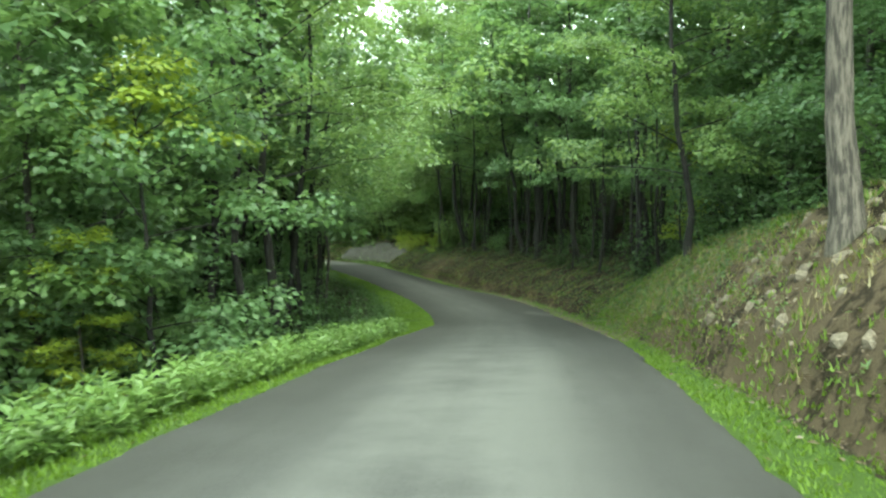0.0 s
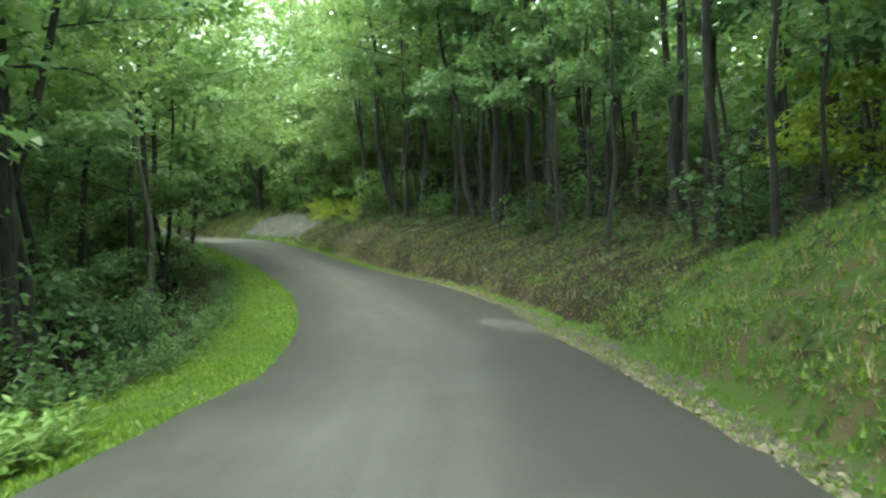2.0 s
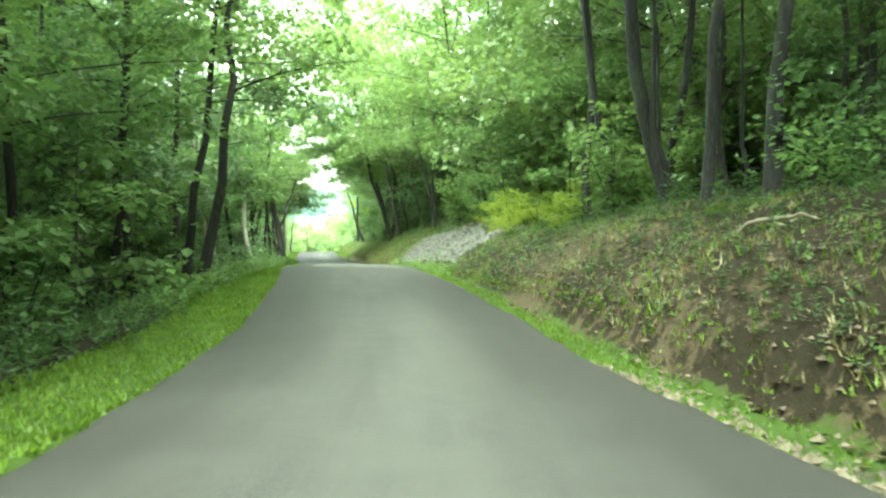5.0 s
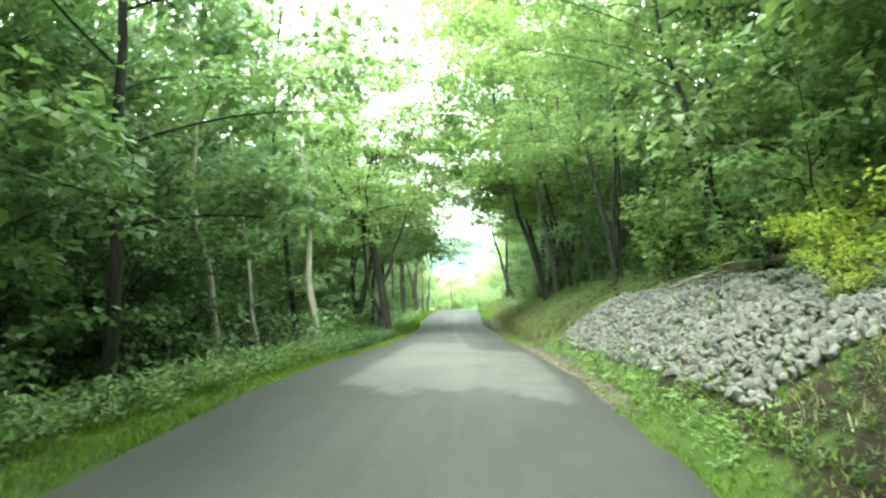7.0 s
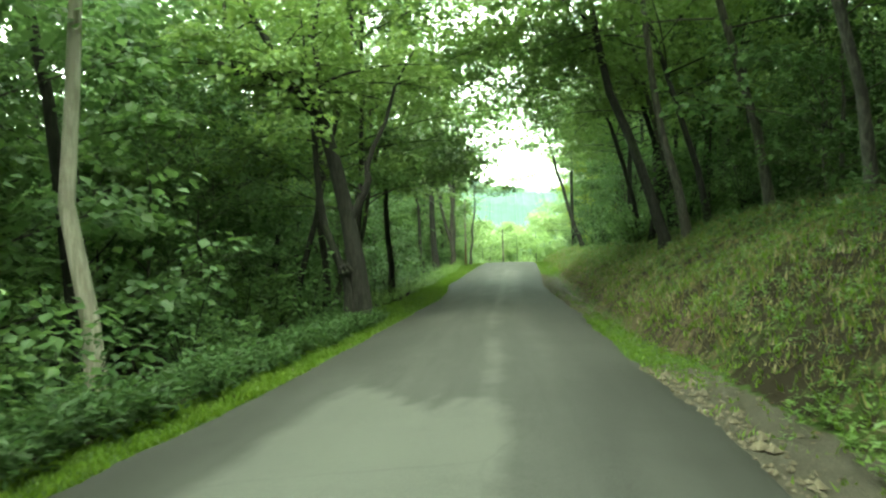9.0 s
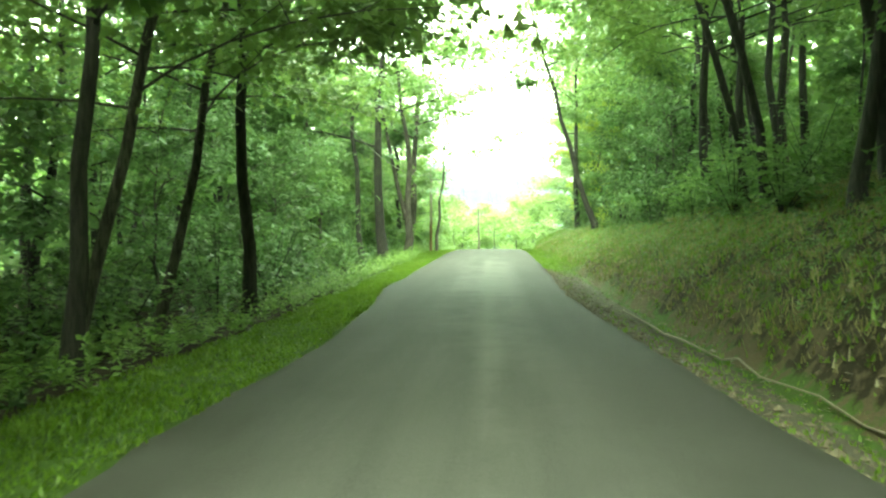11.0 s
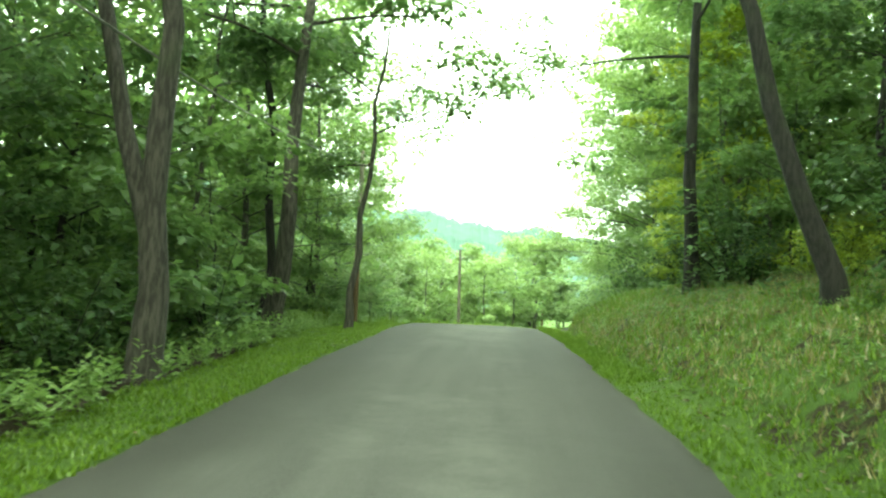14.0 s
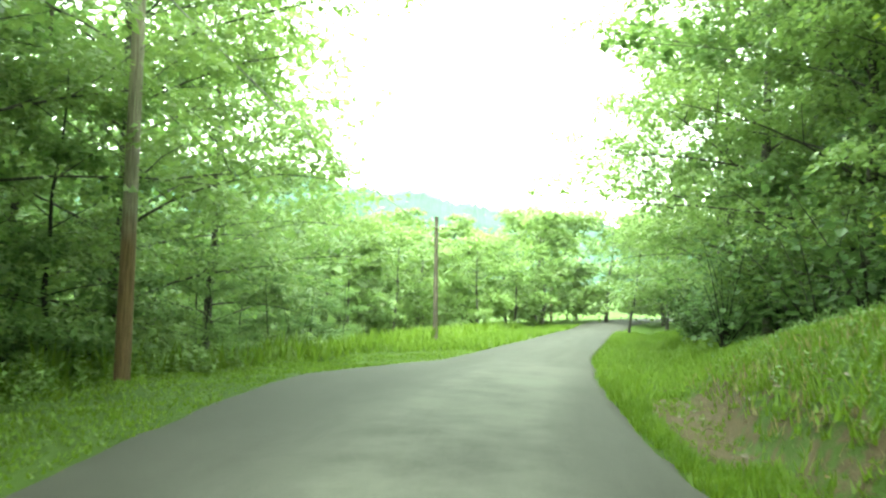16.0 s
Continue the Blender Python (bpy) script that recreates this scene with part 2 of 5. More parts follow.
def pole_material():
    """A creosoted brown foot under wood that has bleached grey."""
    m, nt, bsdf, out = material("weathered treated pine")
    co = object_coords(nt)
    sep = nt.nodes.new("ShaderNodeSeparateXYZ")
    nt.links.new(co, sep.inputs[0])
    stretch = node(nt, "ShaderNodeMapping", Scale=(1, 1, 0.05))
    nt.links.new(co, stretch.inputs[0])
    grain = noise_tex(nt, stretch.outputs[0], 40.0, 5.0, 0.7)
    blotch = noise_tex(nt, co, 1.4, 4.0)
    foot = ramp(nt, math_node(nt, 'ADD', math_node(nt, 'MULTIPLY', sep.outputs[2], 0.25), math_node(nt, 'MULTIPLY', blotch, 0.5)), [(0.72, (0, 0, 0)), (0.95, (1, 1, 1))])
    brown = ramp(nt, grain, [(0.35, (0.07, 0.042, 0.024)), (0.65, (0.20, 0.125, 0.07))])
    grey = ramp(nt, grain, [(0.35, (0.13, 0.115, 0.09)), (0.65, (0.31, 0.28, 0.23))])
    nt.links.new(mixed(nt, foot, brown, grey), bsdf.inputs["Base Color"])
    bsdf.inputs["Roughness"].default_value = 0.85
    bump(nt, bsdf, grain, 0.6, 0.02)
    return m


POLE_WOOD = pole_material()
DEADWOOD = plain_material("bleached deadwood", (0.15, 0.125, 0.098), 0.85, 0.0, 20.0)
CABLE = plain_material("cable", (0.16, 0.16, 0.15), 0.6)
PORCELAIN = plain_material("brown glazed porcelain", (0.10, 0.05, 0.03), 0.2)
METAL = plain_material("galvanised steel", (0.4, 0.4, 0.4), 0.45, 0.9)


# ---------------------------------------------------------------- the lie of the land
ROAD = [
    (-0.65, 0.05, 0.00), (0.37, 10.00, -0.53), (1.28, 18.76, -1.18), (1.94, 29.19, -2.02), (1.61, 37.83, -2.43), (0.19, 47.25, -2.50),
    (-2.33, 56.67, -2.33), (-5.74, 66.13, -1.88), (-9.03, 74.53, -1.60), (-12.60, 83.63, -1.55), (-16.20, 92.38, -1.60), (-20.40, 101.66, -1.67),
    (-23.78, 109.84, -1.59), (-27.83, 119.58, -1.33), (-31.30, 128.07, -0.99), (-34.84, 136.85, -0.69), (-38.55, 146.09, -0.43),
]
HALF = 2.5


def centreline():
    """The road's middle, every 0.5 m, with its ends carried on behind the start and round the bend past the end."""
    pts = [(-0.65 - 0.02 * k, 0.05 - 9.6 * k, 0.5 * k) for k in (4, 3, 2, 1)] + list(ROAD)
    x, y, _ = pts[-1]
    heading = math.atan2(pts[-1][0] - pts[-2][0], pts[-1][1] - pts[-2][1])
    for turn, z in ((3, -0.41), (6, -0.85), (1, -1.16), (0, -1.46), (0, -1.76), (1, -2.05), (4, -1.95), (8, -2.0), (9, -2.1), (8, -2.2)):
        heading += radians(turn)
        x, y = x + 9.6 * math.sin(heading), y + 9.6 * math.cos(heading)
        pts.append((x, y, z))
    p = np.array(pts)
    p = np.vstack([2 * p[0] - p[1], p, 2 * p[-1] - p[-2]])
    out = []
    for i in range(1, len(p) - 2):
        a, b, c, d = p[i - 1:i + 3]
        for t in np.arange(0, 1, 0.05):
            out.append(0.5 * (2 * b + (c - a) * t + (2 * a - 5 * b + 4 * c - d) * t * t + (3 * b - a - 3 * c + d) * t ** 3))
    return np.array(out)


LINE = centreline()
S = np.r_[0, np.cumsum(np.hypot(*np.diff(LINE[:, :2], axis=0).T))]
S -= S[np.argmin(np.abs(LINE[:, 1] - 0.05))]
HEAD = np.unwrap(np.arctan2(*np.gradient(LINE[:, :2], axis=0).T))
WIDE = np.convolve(np.pad(HEAD, 60, mode="edge"), np.ones(121) / 121, "valid")


def table(s, *pairs):
    return np.interp(s, [p[0] for p in pairs], [p[1] for p in pairs])


def half_right(s):
    """The asphalt's right half, wider where cars pull off."""
    return table(s, (4, 2.4), (10, 2.5), (19, 2.78), (28, 2.82), (34, 2.85), (40, 3.25), (44, 3.25), (48, 3.05), (52, 2.65), (56, 2.35), (70, 2.4), (80, 2.45), (90, 2.25), (97, 2.3), (103, 2.53), (109, 2.72), (114, 2.5), (124, 2.15), (131, 2.26), (150, 2.28), (155, 2.25), (160, 1.9), (165, 1.6), (176, 1.0), (205, 1.1), (222, 1.8))


def half_left(s):
    return table(s, (4, 2.62), (15, 2.75), (22, 2.85), (27, 2.68), (30, 2.42), (44, 2.4), (60, 2.33), (70, 2.4), (78, 2.68), (84, 2.75), (91, 2.4), (99, 2.3), (106, 2.18), (111, 2.2), (116, 2.05), (121, 2.2), (126, 2.55), (131, 2.38), (144, 2.35), (153, 2.25), (158, 2.5), (161, 2.65), (165.5, 3.1), (172, 2.4), (190, 2.2))


def bank_start(s):
    return table(s, (-40, 3.3), (20, 3.3), (30, 3.8), (36, 4.05), (46, 3.95), (56, 3.05), (62, 2.95), (75, 3.2), (95, 3.3), (110, 3.4), (130, 3.35), (145, 3.3), (154, 2.75), (166, 2.7), (175, 3.2), (260, 4.0))


def bank_height(s):
    return table(s, (-40, 2.4), (8, 2.3), (16, 2.5), (26, 2.75), (29, 2.3), (32, 1.75), (40, 1.6), (60, 1.6), (75, 1.7), (95, 2.2), (110, 2.5), (130, 1.9), (150, 1.7), (170, 0.9), (200, 0.3), (260, 0.0))


def bank_slope(s):
    return table(s, (-40, 1.2), (12, 1.3), (20, 1.1), (27, 1.15), (31, 0.75), (40, 0.7), (60, 0.95), (75, 0.8), (95, 0.95), (110, 0.95), (130, 0.6), (155, 0.75), (200, 0.3))


def toe(s):
    """Height of the raw clay step where the bank was cut."""
    return table(s, (2, 0.0), (6, 0.25), (16, 0.3), (24, 0.15), (34, 0.15), (40, 0.3), (62, 0.32), (68, 0.0), (95, 0.0), (99, 0.25), (114, 0.28), (120, 0.36), (131, 0.34), (137, 0.0), (157, 0.0), (160, 0.3), (164, 0.3), (167, 0.0))


def verge_left(s):
    return table(s, (-40, 1.2), (10, 1.5), (22, 2.0), (32, 1.9), (47, 1.8), (57, 1.4), (66, 1.5), (78, 0.8), (95, 0.3), (104, 0.4), (109, 1.6), (116, 1.5), (126, 0.9), (140, 0.9), (150, 1.4), (162, 3.2), (180, 4.8), (260, 8.0))


def drop_left(s):
    return table(s, (-40, 2.6), (60, 2.6), (78, 1.8), (94, 1.3), (104, 0.7), (120, 0.6), (160, 0.7), (200, 1.0))


def smooth(t):
    t = np.clip(t, 0, 1)
    return t * t * (3 - 2 * t)


def bumps(x, y, size, amount, seed=0.0):
    """Cheap smooth unevenness from a few crossed waves."""
    a = np.sin(x / size * 1.7 + seed) * np.cos(y / size * 1.3 - seed * 2.1) + 0.6 * np.sin((x + y) / size * 2.9 + seed * 3.7) + 0.4 * np.cos((x - 1.7 * y) / size * 5.3 + seed)
    return a * amount / 2


def rise(s, u):
    """Height over the road's middle at u metres to its right."""
    s, u = np.asarray(s, float), np.asarray(u, float)
    edge = half_right(s)
    z = np.where(u > -half_left(s), -0.05 - 0.05 * (u / HALF) ** 2, 0.0)
    start, high, slope = bank_start(s), bank_height(s), bank_slope(s)
    ditch = -0.05 - 0.10 * np.exp(-((u - (start - 0.35)) / 0.4) ** 2)
    run = np.maximum(u - start, 0)
    climb = high * (1 - np.exp(-run * slope / high * (1 + 0.35 * run * slope / high))) + toe(s) * smooth(run / 0.28)
    away = np.maximum(u - start - 2.5, 0)
    woods = (0.16 * away + 0.22 * np.maximum(away - 7, 0)) * table(s, (150, 1.0), (185, 0.25), (240, 0.0))
    z = np.where(u >= edge - 0.02, ditch + climb + np.minimum(woods, 14), z)
    l, verge = -u - half_left(s), verge_left(s)
    fall = np.minimum(l, verge) * -0.07 - drop_left(s) * smooth((l - verge) / table(s, (70, 7.0), (85, 4.0))) - 0.03 * np.clip(l - verge - 7, 0, 60)
    return np.where(u <= 0.02 - half_left(s), -0.04 + fall, z)


def spot(s, u):
    """The place at s metres along the road and u to its right, on the ground."""
    x, y, z = (np.interp(s, S, LINE[:, k]) for k in range(3))
    h = np.interp(s, S, WIDE)
    px, py = x + u * np.cos(h), y - u * np.sin(h)
    off = (np.abs(u) > HALF + 0.3)
    uneven = bumps(px, py, 2.1, 0.12, 1.0) + bumps(px, py, 0.6, 0.06, 2.0)
    gully = bumps(s, u * 0.35, 0.55, 0.30, 7.0) * table(s, (3, 0), (6, 1), (24, 1), (34, 0.45), (66, 0.4), (74, 0), (95, 0.3), (135, 0.3), (150, 0.1)) * smooth((u - bank_start(s)) / 0.8) * smooth((bank_start(s) + 4 - u) / 1.5)
    uneven = uneven + gully
    return px, py, z + rise(s, u) + np.where(off, uneven * np.clip((np.abs(u) - HALF) / 3, 0, 1), 0)


def along(x, y):
    """s and u of a place."""
    k = int(np.argmin((LINE[:, 0] - x) ** 2 + (LINE[:, 1] - y) ** 2))
    h = WIDE[k]
    dx, dy = x - LINE[k, 0], y - LINE[k, 1]
    return S[k] + dx * math.sin(h) + dy * math.cos(h), dx * math.cos(h) - dy * math.sin(h)


def place(x, y):
    s, u = along(x, y)
    return Vector([float(v) for v in spot(s, u)])


# ---------------------------------------------------------------- mesh helpers
def mesh_of(name, verts, faces, mat, smooth_faces=False):
    """A mesh from an array of places and an array of faces with equal corner counts."""
    verts, faces = np.asarray(verts, np.float32), np.asarray(faces, np.int32)
    me = bpy.data.meshes.new(name)
    me.vertices.add(len(verts))
    me.vertices.foreach_set("co", verts.ravel())
    me.loops.add(faces.size)
    me.loops.foreach_set("vertex_index", faces.ravel())
    me.polygons.add(len(faces))
    me.polygons.foreach_set("loop_start", np.arange(0, faces.size, faces.shape[1], dtype=np.int32))
    me.polygons.foreach_set("use_smooth", np.full(len(faces), smooth_faces))
    me.update(calc_edges=True)
    me.validate()
    me.materials.append(mat)
    return me


def piece(name, me, parent=None, label=""):
    ob = new(name, me)
    if parent:
        ob.parent = parent
    return tagged(ob, label)


def tube(path, radii, sides=8, start=0):
    """Rings round a line of places: verts and quads."""
    path, verts, faces = np.asarray(path, float), [], []
    d = np.gradient(path, axis=0)
    d /= np.linalg.norm(d, axis=1)[:, None] + 1e-9
    ref = np.array([1.0, 0.0, 0.0]) if abs(d[0][0]) < 0.8 else np.array([0.0, 1.0, 0.0])
    for p, t, r in zip(path, d, radii):
        a = np.cross(t, ref)
        a /= np.linalg.norm(a) + 1e-9
        b = np.cross(t, a)
        for k in range(sides):
            w = 2 * math.pi * k / sides
            verts.append(p + r * (math.cos(w) * a + math.sin(w) * b))
    for i in range(len(path) - 1):
        for k in range(sides):
            k2 = (k + 1) % sides
            faces.append((start + i * sides + k, start + i * sides + k2, start + (i + 1) * sides + k2, start + (i + 1) * sides + k))
    return verts, faces


def leaves(rng, at, out, size, droop=0.25, wide=0.44, folded=True, face=None):
    """Leaves growing from places 'at' towards 'out': folded ones of four corners, or plain ones of three."""
    n = len(at)
    d = out + rng.normal(0, 0.3, (n, 3))
    d[:, 2] -= droop
    d /= np.linalg.norm(d, axis=1)[:, None] + 1e-9
    up = (np.array([0, 0, 1.0]) if face is None else face) + rng.normal(0, 0.3, (n, 3))
    w = np.cross(d, up)
    w /= np.linalg.norm(w, axis=1)[:, None] + 1e-9
    nrm = np.cross(w, d)
    L = (size * rng.uniform(0.65, 1.3, n))[:, None]
    if not folded:
        v = np.stack([at + d * L * 0.1 + w * L * wide, at + d * L, at + d * L * 0.2 - w * L * wide], 1)
        return v.reshape(-1, 3), np.arange(3 * n).reshape(-1, 3)
    v = np.stack([at, at + d * L * 0.48 + w * L * wide + nrm * L * 0.10, at + d * L, at + d * L * 0.48 - w * L * wide + nrm * L * 0.10], 1)
    return v.reshape(-1, 3), np.arange(4 * n).reshape(-1, 4)


def spray(rng, centre, radius, count, flat=0.5, sag=0.3):
    """One loose spray of leaves, as twigs hold them: leaf places and outward ways."""
    r = radius * np.sqrt(rng.uniform(0, 1, count))
    a = rng.uniform(0, 2 * math.pi, count)
    off = np.stack([r * np.cos(a), r * np.sin(a), rng.normal(0, flat * radius * 0.5, count) - sag * r * r / max(radius, 0.1)], 1)
    way = np.stack([np.cos(a), np.sin(a), np.zeros(count)], 1)
    return centre + off, way


def clump(rng, centre, radius, count, tall=0.62):
    """A rounded bough of leaves, open below: leaf places, outward ways and the sides that they show."""
    z = rng.uniform(-0.3, 1, count)
    a = rng.uniform(0, 2 * math.pi, count)
    q = np.sqrt(1 - z * z)
    out = np.stack([q * np.cos(a), q * np.sin(a), z], 1)
    lobes = 1 + 0.22 * np.sin(3 * a + rng.uniform(0, 6)) * q
    off = out * (radius * lobes * rng.uniform(0.62, 1.08, count))[:, None] * np.array([1, 1, tall])
    way = np.stack([np.cos(a), np.sin(a), -0.35 * q], 1)
    return centre + off, way, out * np.array([0.7, 0.7, 1.0]) + np.array([0, 0, 0.45])


# ---------------------------------------------------------------- ground and road
def build_ground():
    s = np.r_[np.arange(-38, -8, 1.5), np.arange(-8, 175, 0.6), np.arange(175, 250, 2.0)]
    near = np.r_[np.arange(0.6, 1.5, 0.45), np.arange(1.5, 7.0, 0.2), np.arange(7.0, 10, 0.4), np.arange(10, 30, 1.0), np.arange(30, 90, 5.0), [120, 180, 300, 600, 1500]]
    u = np.r_[-near[::-1], near]
    ss, uu = np.meshgrid(s, u, indexing="ij")
    x, y, z = spot(ss, uu)
    far = np.clip((np.abs(uu) - 60) / 400, 0, 1)
    z = z * (1 - far) + far * -6.0
    # the last rows run out to the horizon
    ends = ((0, -1500.0), (len(s) - 1, 1500.0))
    for row, push in ends:
        h = np.interp(s[row], S, WIDE)
        x[row] += push * math.sin(h)
        y[row] += push * math.cos(h)
        z[row] = -8
    n, m = ss.shape
    idx = np.arange(n * m).reshape(n, m)
    faces = np.stack([idx[:-1, :-1], idx[1:, :-1], idx[1:, 1:], idx[:-1, 1:]], -1)
    me = mesh_of("ground", np.stack([x, y, z], -1).reshape(-1, 3), faces.reshape(-1, 4)[:, ::-1], GROUND, True)
    start, high, verge = bank_start(ss), bank_height(ss), verge_left(ss)
    right = uu > 0
    run = (uu - start) * bank_slope(ss) / high
    patchy = bumps(ss, uu, 1.6, 0.55, 4.0)
    fade = table(ss, (-40, 0), (150, 0), (165, 1), (300, 1))
    turf = np.where(right, np.where(uu < start - 0.05, 0.85, table(ss, (-40, .3), (12, .25), (18, .75), (30, .7), (36, .12), (55, .12), (68, .25), (78, .5), (95, .4), (110, .45), (125, 0.6), (155, 0.65), (162, 0.95), (165, 0.95)) + patchy * 0.6),
                    np.where(-uu - half_left(ss) < verge + 0.25, 0.95, 0.12 + patchy * 0.2))
    turf = np.where(right & (run > 1.6), 0.1 + patchy * 0.2, turf)
    turf = np.maximum(turf, np.maximum(fade * 0.9, np.clip((np.abs(uu) - 30) / 15, 0, 1) * 0.95))
    clay = np.where(right & (uu > start - 0.1) & (run < 1.2), table(ss, (-40, .55), (9, .6), (15, .58), (22, .55), (30, .32), (36, .18), (50, .28), (59, .42), (61.5, .58), (64.5, .55), (67, .2), (80, .1), (92, .3), (104, .35), (110, .4), (120, .42), (132, .4), (138, .15), (150, .2), (157, .2), (170, 0.0)) + patchy * 0.45, 0) * np.where((ss > 150) & (uu > start + 1.15), 0.3, 1.0)
    clay = np.maximum(clay, np.where(right & (uu > start - 0.12) & (uu < start + 0.42), table(ss, (20, 0.6), (34, 0.42), (66, 0.45), (95, 0.5), (140, 0.55)) * np.clip(toe(ss) / 0.25, 0, 1) + patchy * 0.4, 0))
    clay = np.maximum(clay, 0.95 * np.exp(-((ss - 163.2) / 2.9) ** 4 - ((uu - 2.42) / 0.37) ** 4) + np.where(np.abs(ss - 162.6) < 4, patchy * 0.35, -1))
    stones = np.where(right & (uu < start - 0.15), table(ss, (-40, 0), (15, .1), (20, .6), (30, .75), (46, .7), (54, .3), (62, 0), (75, .2), (79, .95), (95, .9), (99, .2), (104, .1), (112, .7), (131, .85), (136, .1), (150, .1), (160, .1), (168, 0)) + patchy * 0.2, 0)
    col = np.stack([turf, clay, stones, np.ones_like(turf)], -1).reshape(-1, 4)
    layer = me.color_attributes.new("cover", 'FLOAT_COLOR', 'POINT')
    layer.data.foreach_set("color", np.clip(col, 0, 1).astype(np.float32).ravel())
    tagged(new("ground", me), "turf verges, clay banks and leaf-littered forest floor", "ground", kind="structure")


def build_road():
    s = np.arange(-38, 240, 0.4)
    u = np.linspace(-1, 1, 41)
    ss, uu = np.meshgrid(s, u, indexing="ij")
    x, y, z = (np.interp(ss, S, LINE[:, k]) for k in range(3))
    h = np.interp(ss, S, HEAD)
    ragged = np.where(np.abs(uu) > 0.99, bumps(ss, uu * 7, 0.5, 0.05, 3.0) + bumps(ss, uu * 7, 1.9, 0.06, 5.0), 0)
    lateral = uu * (np.where(uu > 0, half_right(ss), half_left(ss)) + ragged)
    x, y = x + lateral * np.cos(h), y - lateral * np.sin(h)
    z = z + 0.03 - 0.05 * uu ** 2 - np.where(np.abs(uu) > 0.99, 0.045, 0) + bumps(ss, lateral, 3.0, 0.012, 6.0)
    n, m = ss.shape
    idx = np.arange(n * m).reshape(n, m)
    faces = np.stack([idx[:-1, :-1], idx[:-1, 1:], idx[1:, 1:], idx[1:, :-1]], -1).reshape(-1, 4)
    me = mesh_of("road", np.stack([x, y, z], -1).reshape(-1, 3), faces, ASPHALT, True)
    uv = me.uv_layers.new(name="run")
    flat = np.stack([lateral, ss], -1).reshape(-1, 2)
    uv.data.foreach_set("uv", flat[faces.ravel()].astype(np.float32).ravel())
    blob = lambda s0, ds, u0, du: np.exp(-(np.abs((ss - s0) / ds) ** 4 + np.abs((lateral - u0) / du) ** 4))
    damp_shaded = 1.2 * blob(46, 9.0, 3.1, 0.95) + 0.55 * blob(32, 7.0, 2.7, 1.2) + 0.6 * blob(122, 6, 2.3, 0.6) + 0.35 * blob(150, 8, -2.2, 0.8) + 0.4 * blob(78, 2.5, -0.6, 1.0)
    pale = 0.85 * blob(86, 6.6, -0.9, 1.5) * 0.5 + 0.5 * blob(128, 12, 0.2, 1.0) + 0.45 * blob(162, 10, 0.2, 1.2) + 0.4 * blob(8, 9, 0.2, 1.4) + 0.3 * blob(55, 8, 0.2, 0.9)
    skew = ss + 0.8 * lateral + bumps(ss, lateral * 2.5, 1.1, 1.1, 2.0)
    box = lambda s0, s1, u0, u1: smooth((skew - s0) / 1.5) * smooth((s1 - skew) / 1.2) * smooth((lateral - u0) / 0.5) * smooth((u1 - lateral) / 0.4)
    fresh = 0.9 * box(76.5, 94.5, -1.7, 0.7) + 0.68 * box(77.5, 90.5, 0.1, 2.3) + 0.52 * box(34.9, 38.9, 1.5, 3.4) + 0.3 * box(134, 146, -1.2, 0.9) + 0.4 * box(157, 168, -1.0, 1.2)
    # canopy shade painted over 16 to 72 m, then the dark damp edges
    damp_shaded = damp_shaded + 0.34 * smooth((ss - 16) / 8) * smooth((72 - ss) / 8) * smooth((lateral + 3.0) / 3.6) + 0.8 * smooth((np.abs(lateral) - 0.2) / 2.1)
    pale = pale + 0.14 * np.exp(-((np.abs(lateral + 0.1) - 0.85) / 0.5) ** 2) + 0.32 * smooth((ss - 92) / 4) * smooth((142 - ss) / 4) * np.exp(-((lateral - table(ss, (96, 0.3), (126, 0.25), (140, 0.1))) / 0.15) ** 2)
    layer = me.color_attributes.new("wear_shade", 'FLOAT_COLOR', 'POINT')
    layer.data.foreach_set("color", np.stack([damp_shaded, pale, fresh, damp_shaded * 0 + 1], -1).astype(np.float32).ravel())
    tagged(new("road", me), "narrow worn grey asphalt lane without markings", "road", kind="structure")


build_ground()
build_road()


# ---------------------------------------------------------------- trees
def crown_on(rng, root, trunk, tips, sprays, per, leaf, wide, coarse, core, folded, foliage):
    """Boughs of leaves round the limbs' tips, and looser leaves towards the trunk."""
    at, ways, faced, sizes = [], [], [], []
    order = rng.permutation(len(tips))
    for k in range(sprays):
        c = tips[order[k % len(tips)]] + rng.normal(0, 1, 3) * np.array([0.32, 0.32, 0.26]) * wide
        big = c[2] > coarse
        n = max(8, int(per / 1.7)) if big else per
        p, w, o = clump(rng, c, wide * rng.uniform(0.55, 1.05), n)
        at.append(p)
        ways.append(w)
        faced.append(o)
        sizes.append(np.full(n, leaf * (1.3 if big else 1.0)))
    pick = rng.integers(len(tips), size=core)
    mid = np.array([tips[k] for k in pick])
    axis = np.stack([np.interp(mid[:, 2], trunk[:, 2], trunk[:, j]) for j in range(3)], 1)
    mid = axis + (mid - axis) * rng.uniform(0.15, 0.75, (core, 1)) + rng.normal(0, 1, (core, 3)) * np.array([0.5, 0.5, 0.55])
    at.append(mid)
    ways.append(rng.normal(0, 1, (core, 3)))
    faced.append(np.tile([0, 0, 1.0], (core, 1)))
    sizes.append(np.full(core, leaf * 1.15))
    v, f = leaves(rng, np.vstack(at), np.vstack(ways), np.concatenate(sizes), folded=folded, face=np.vstack(faced))
    piece("crown", mesh_of("crown", v, f, foliage), root)


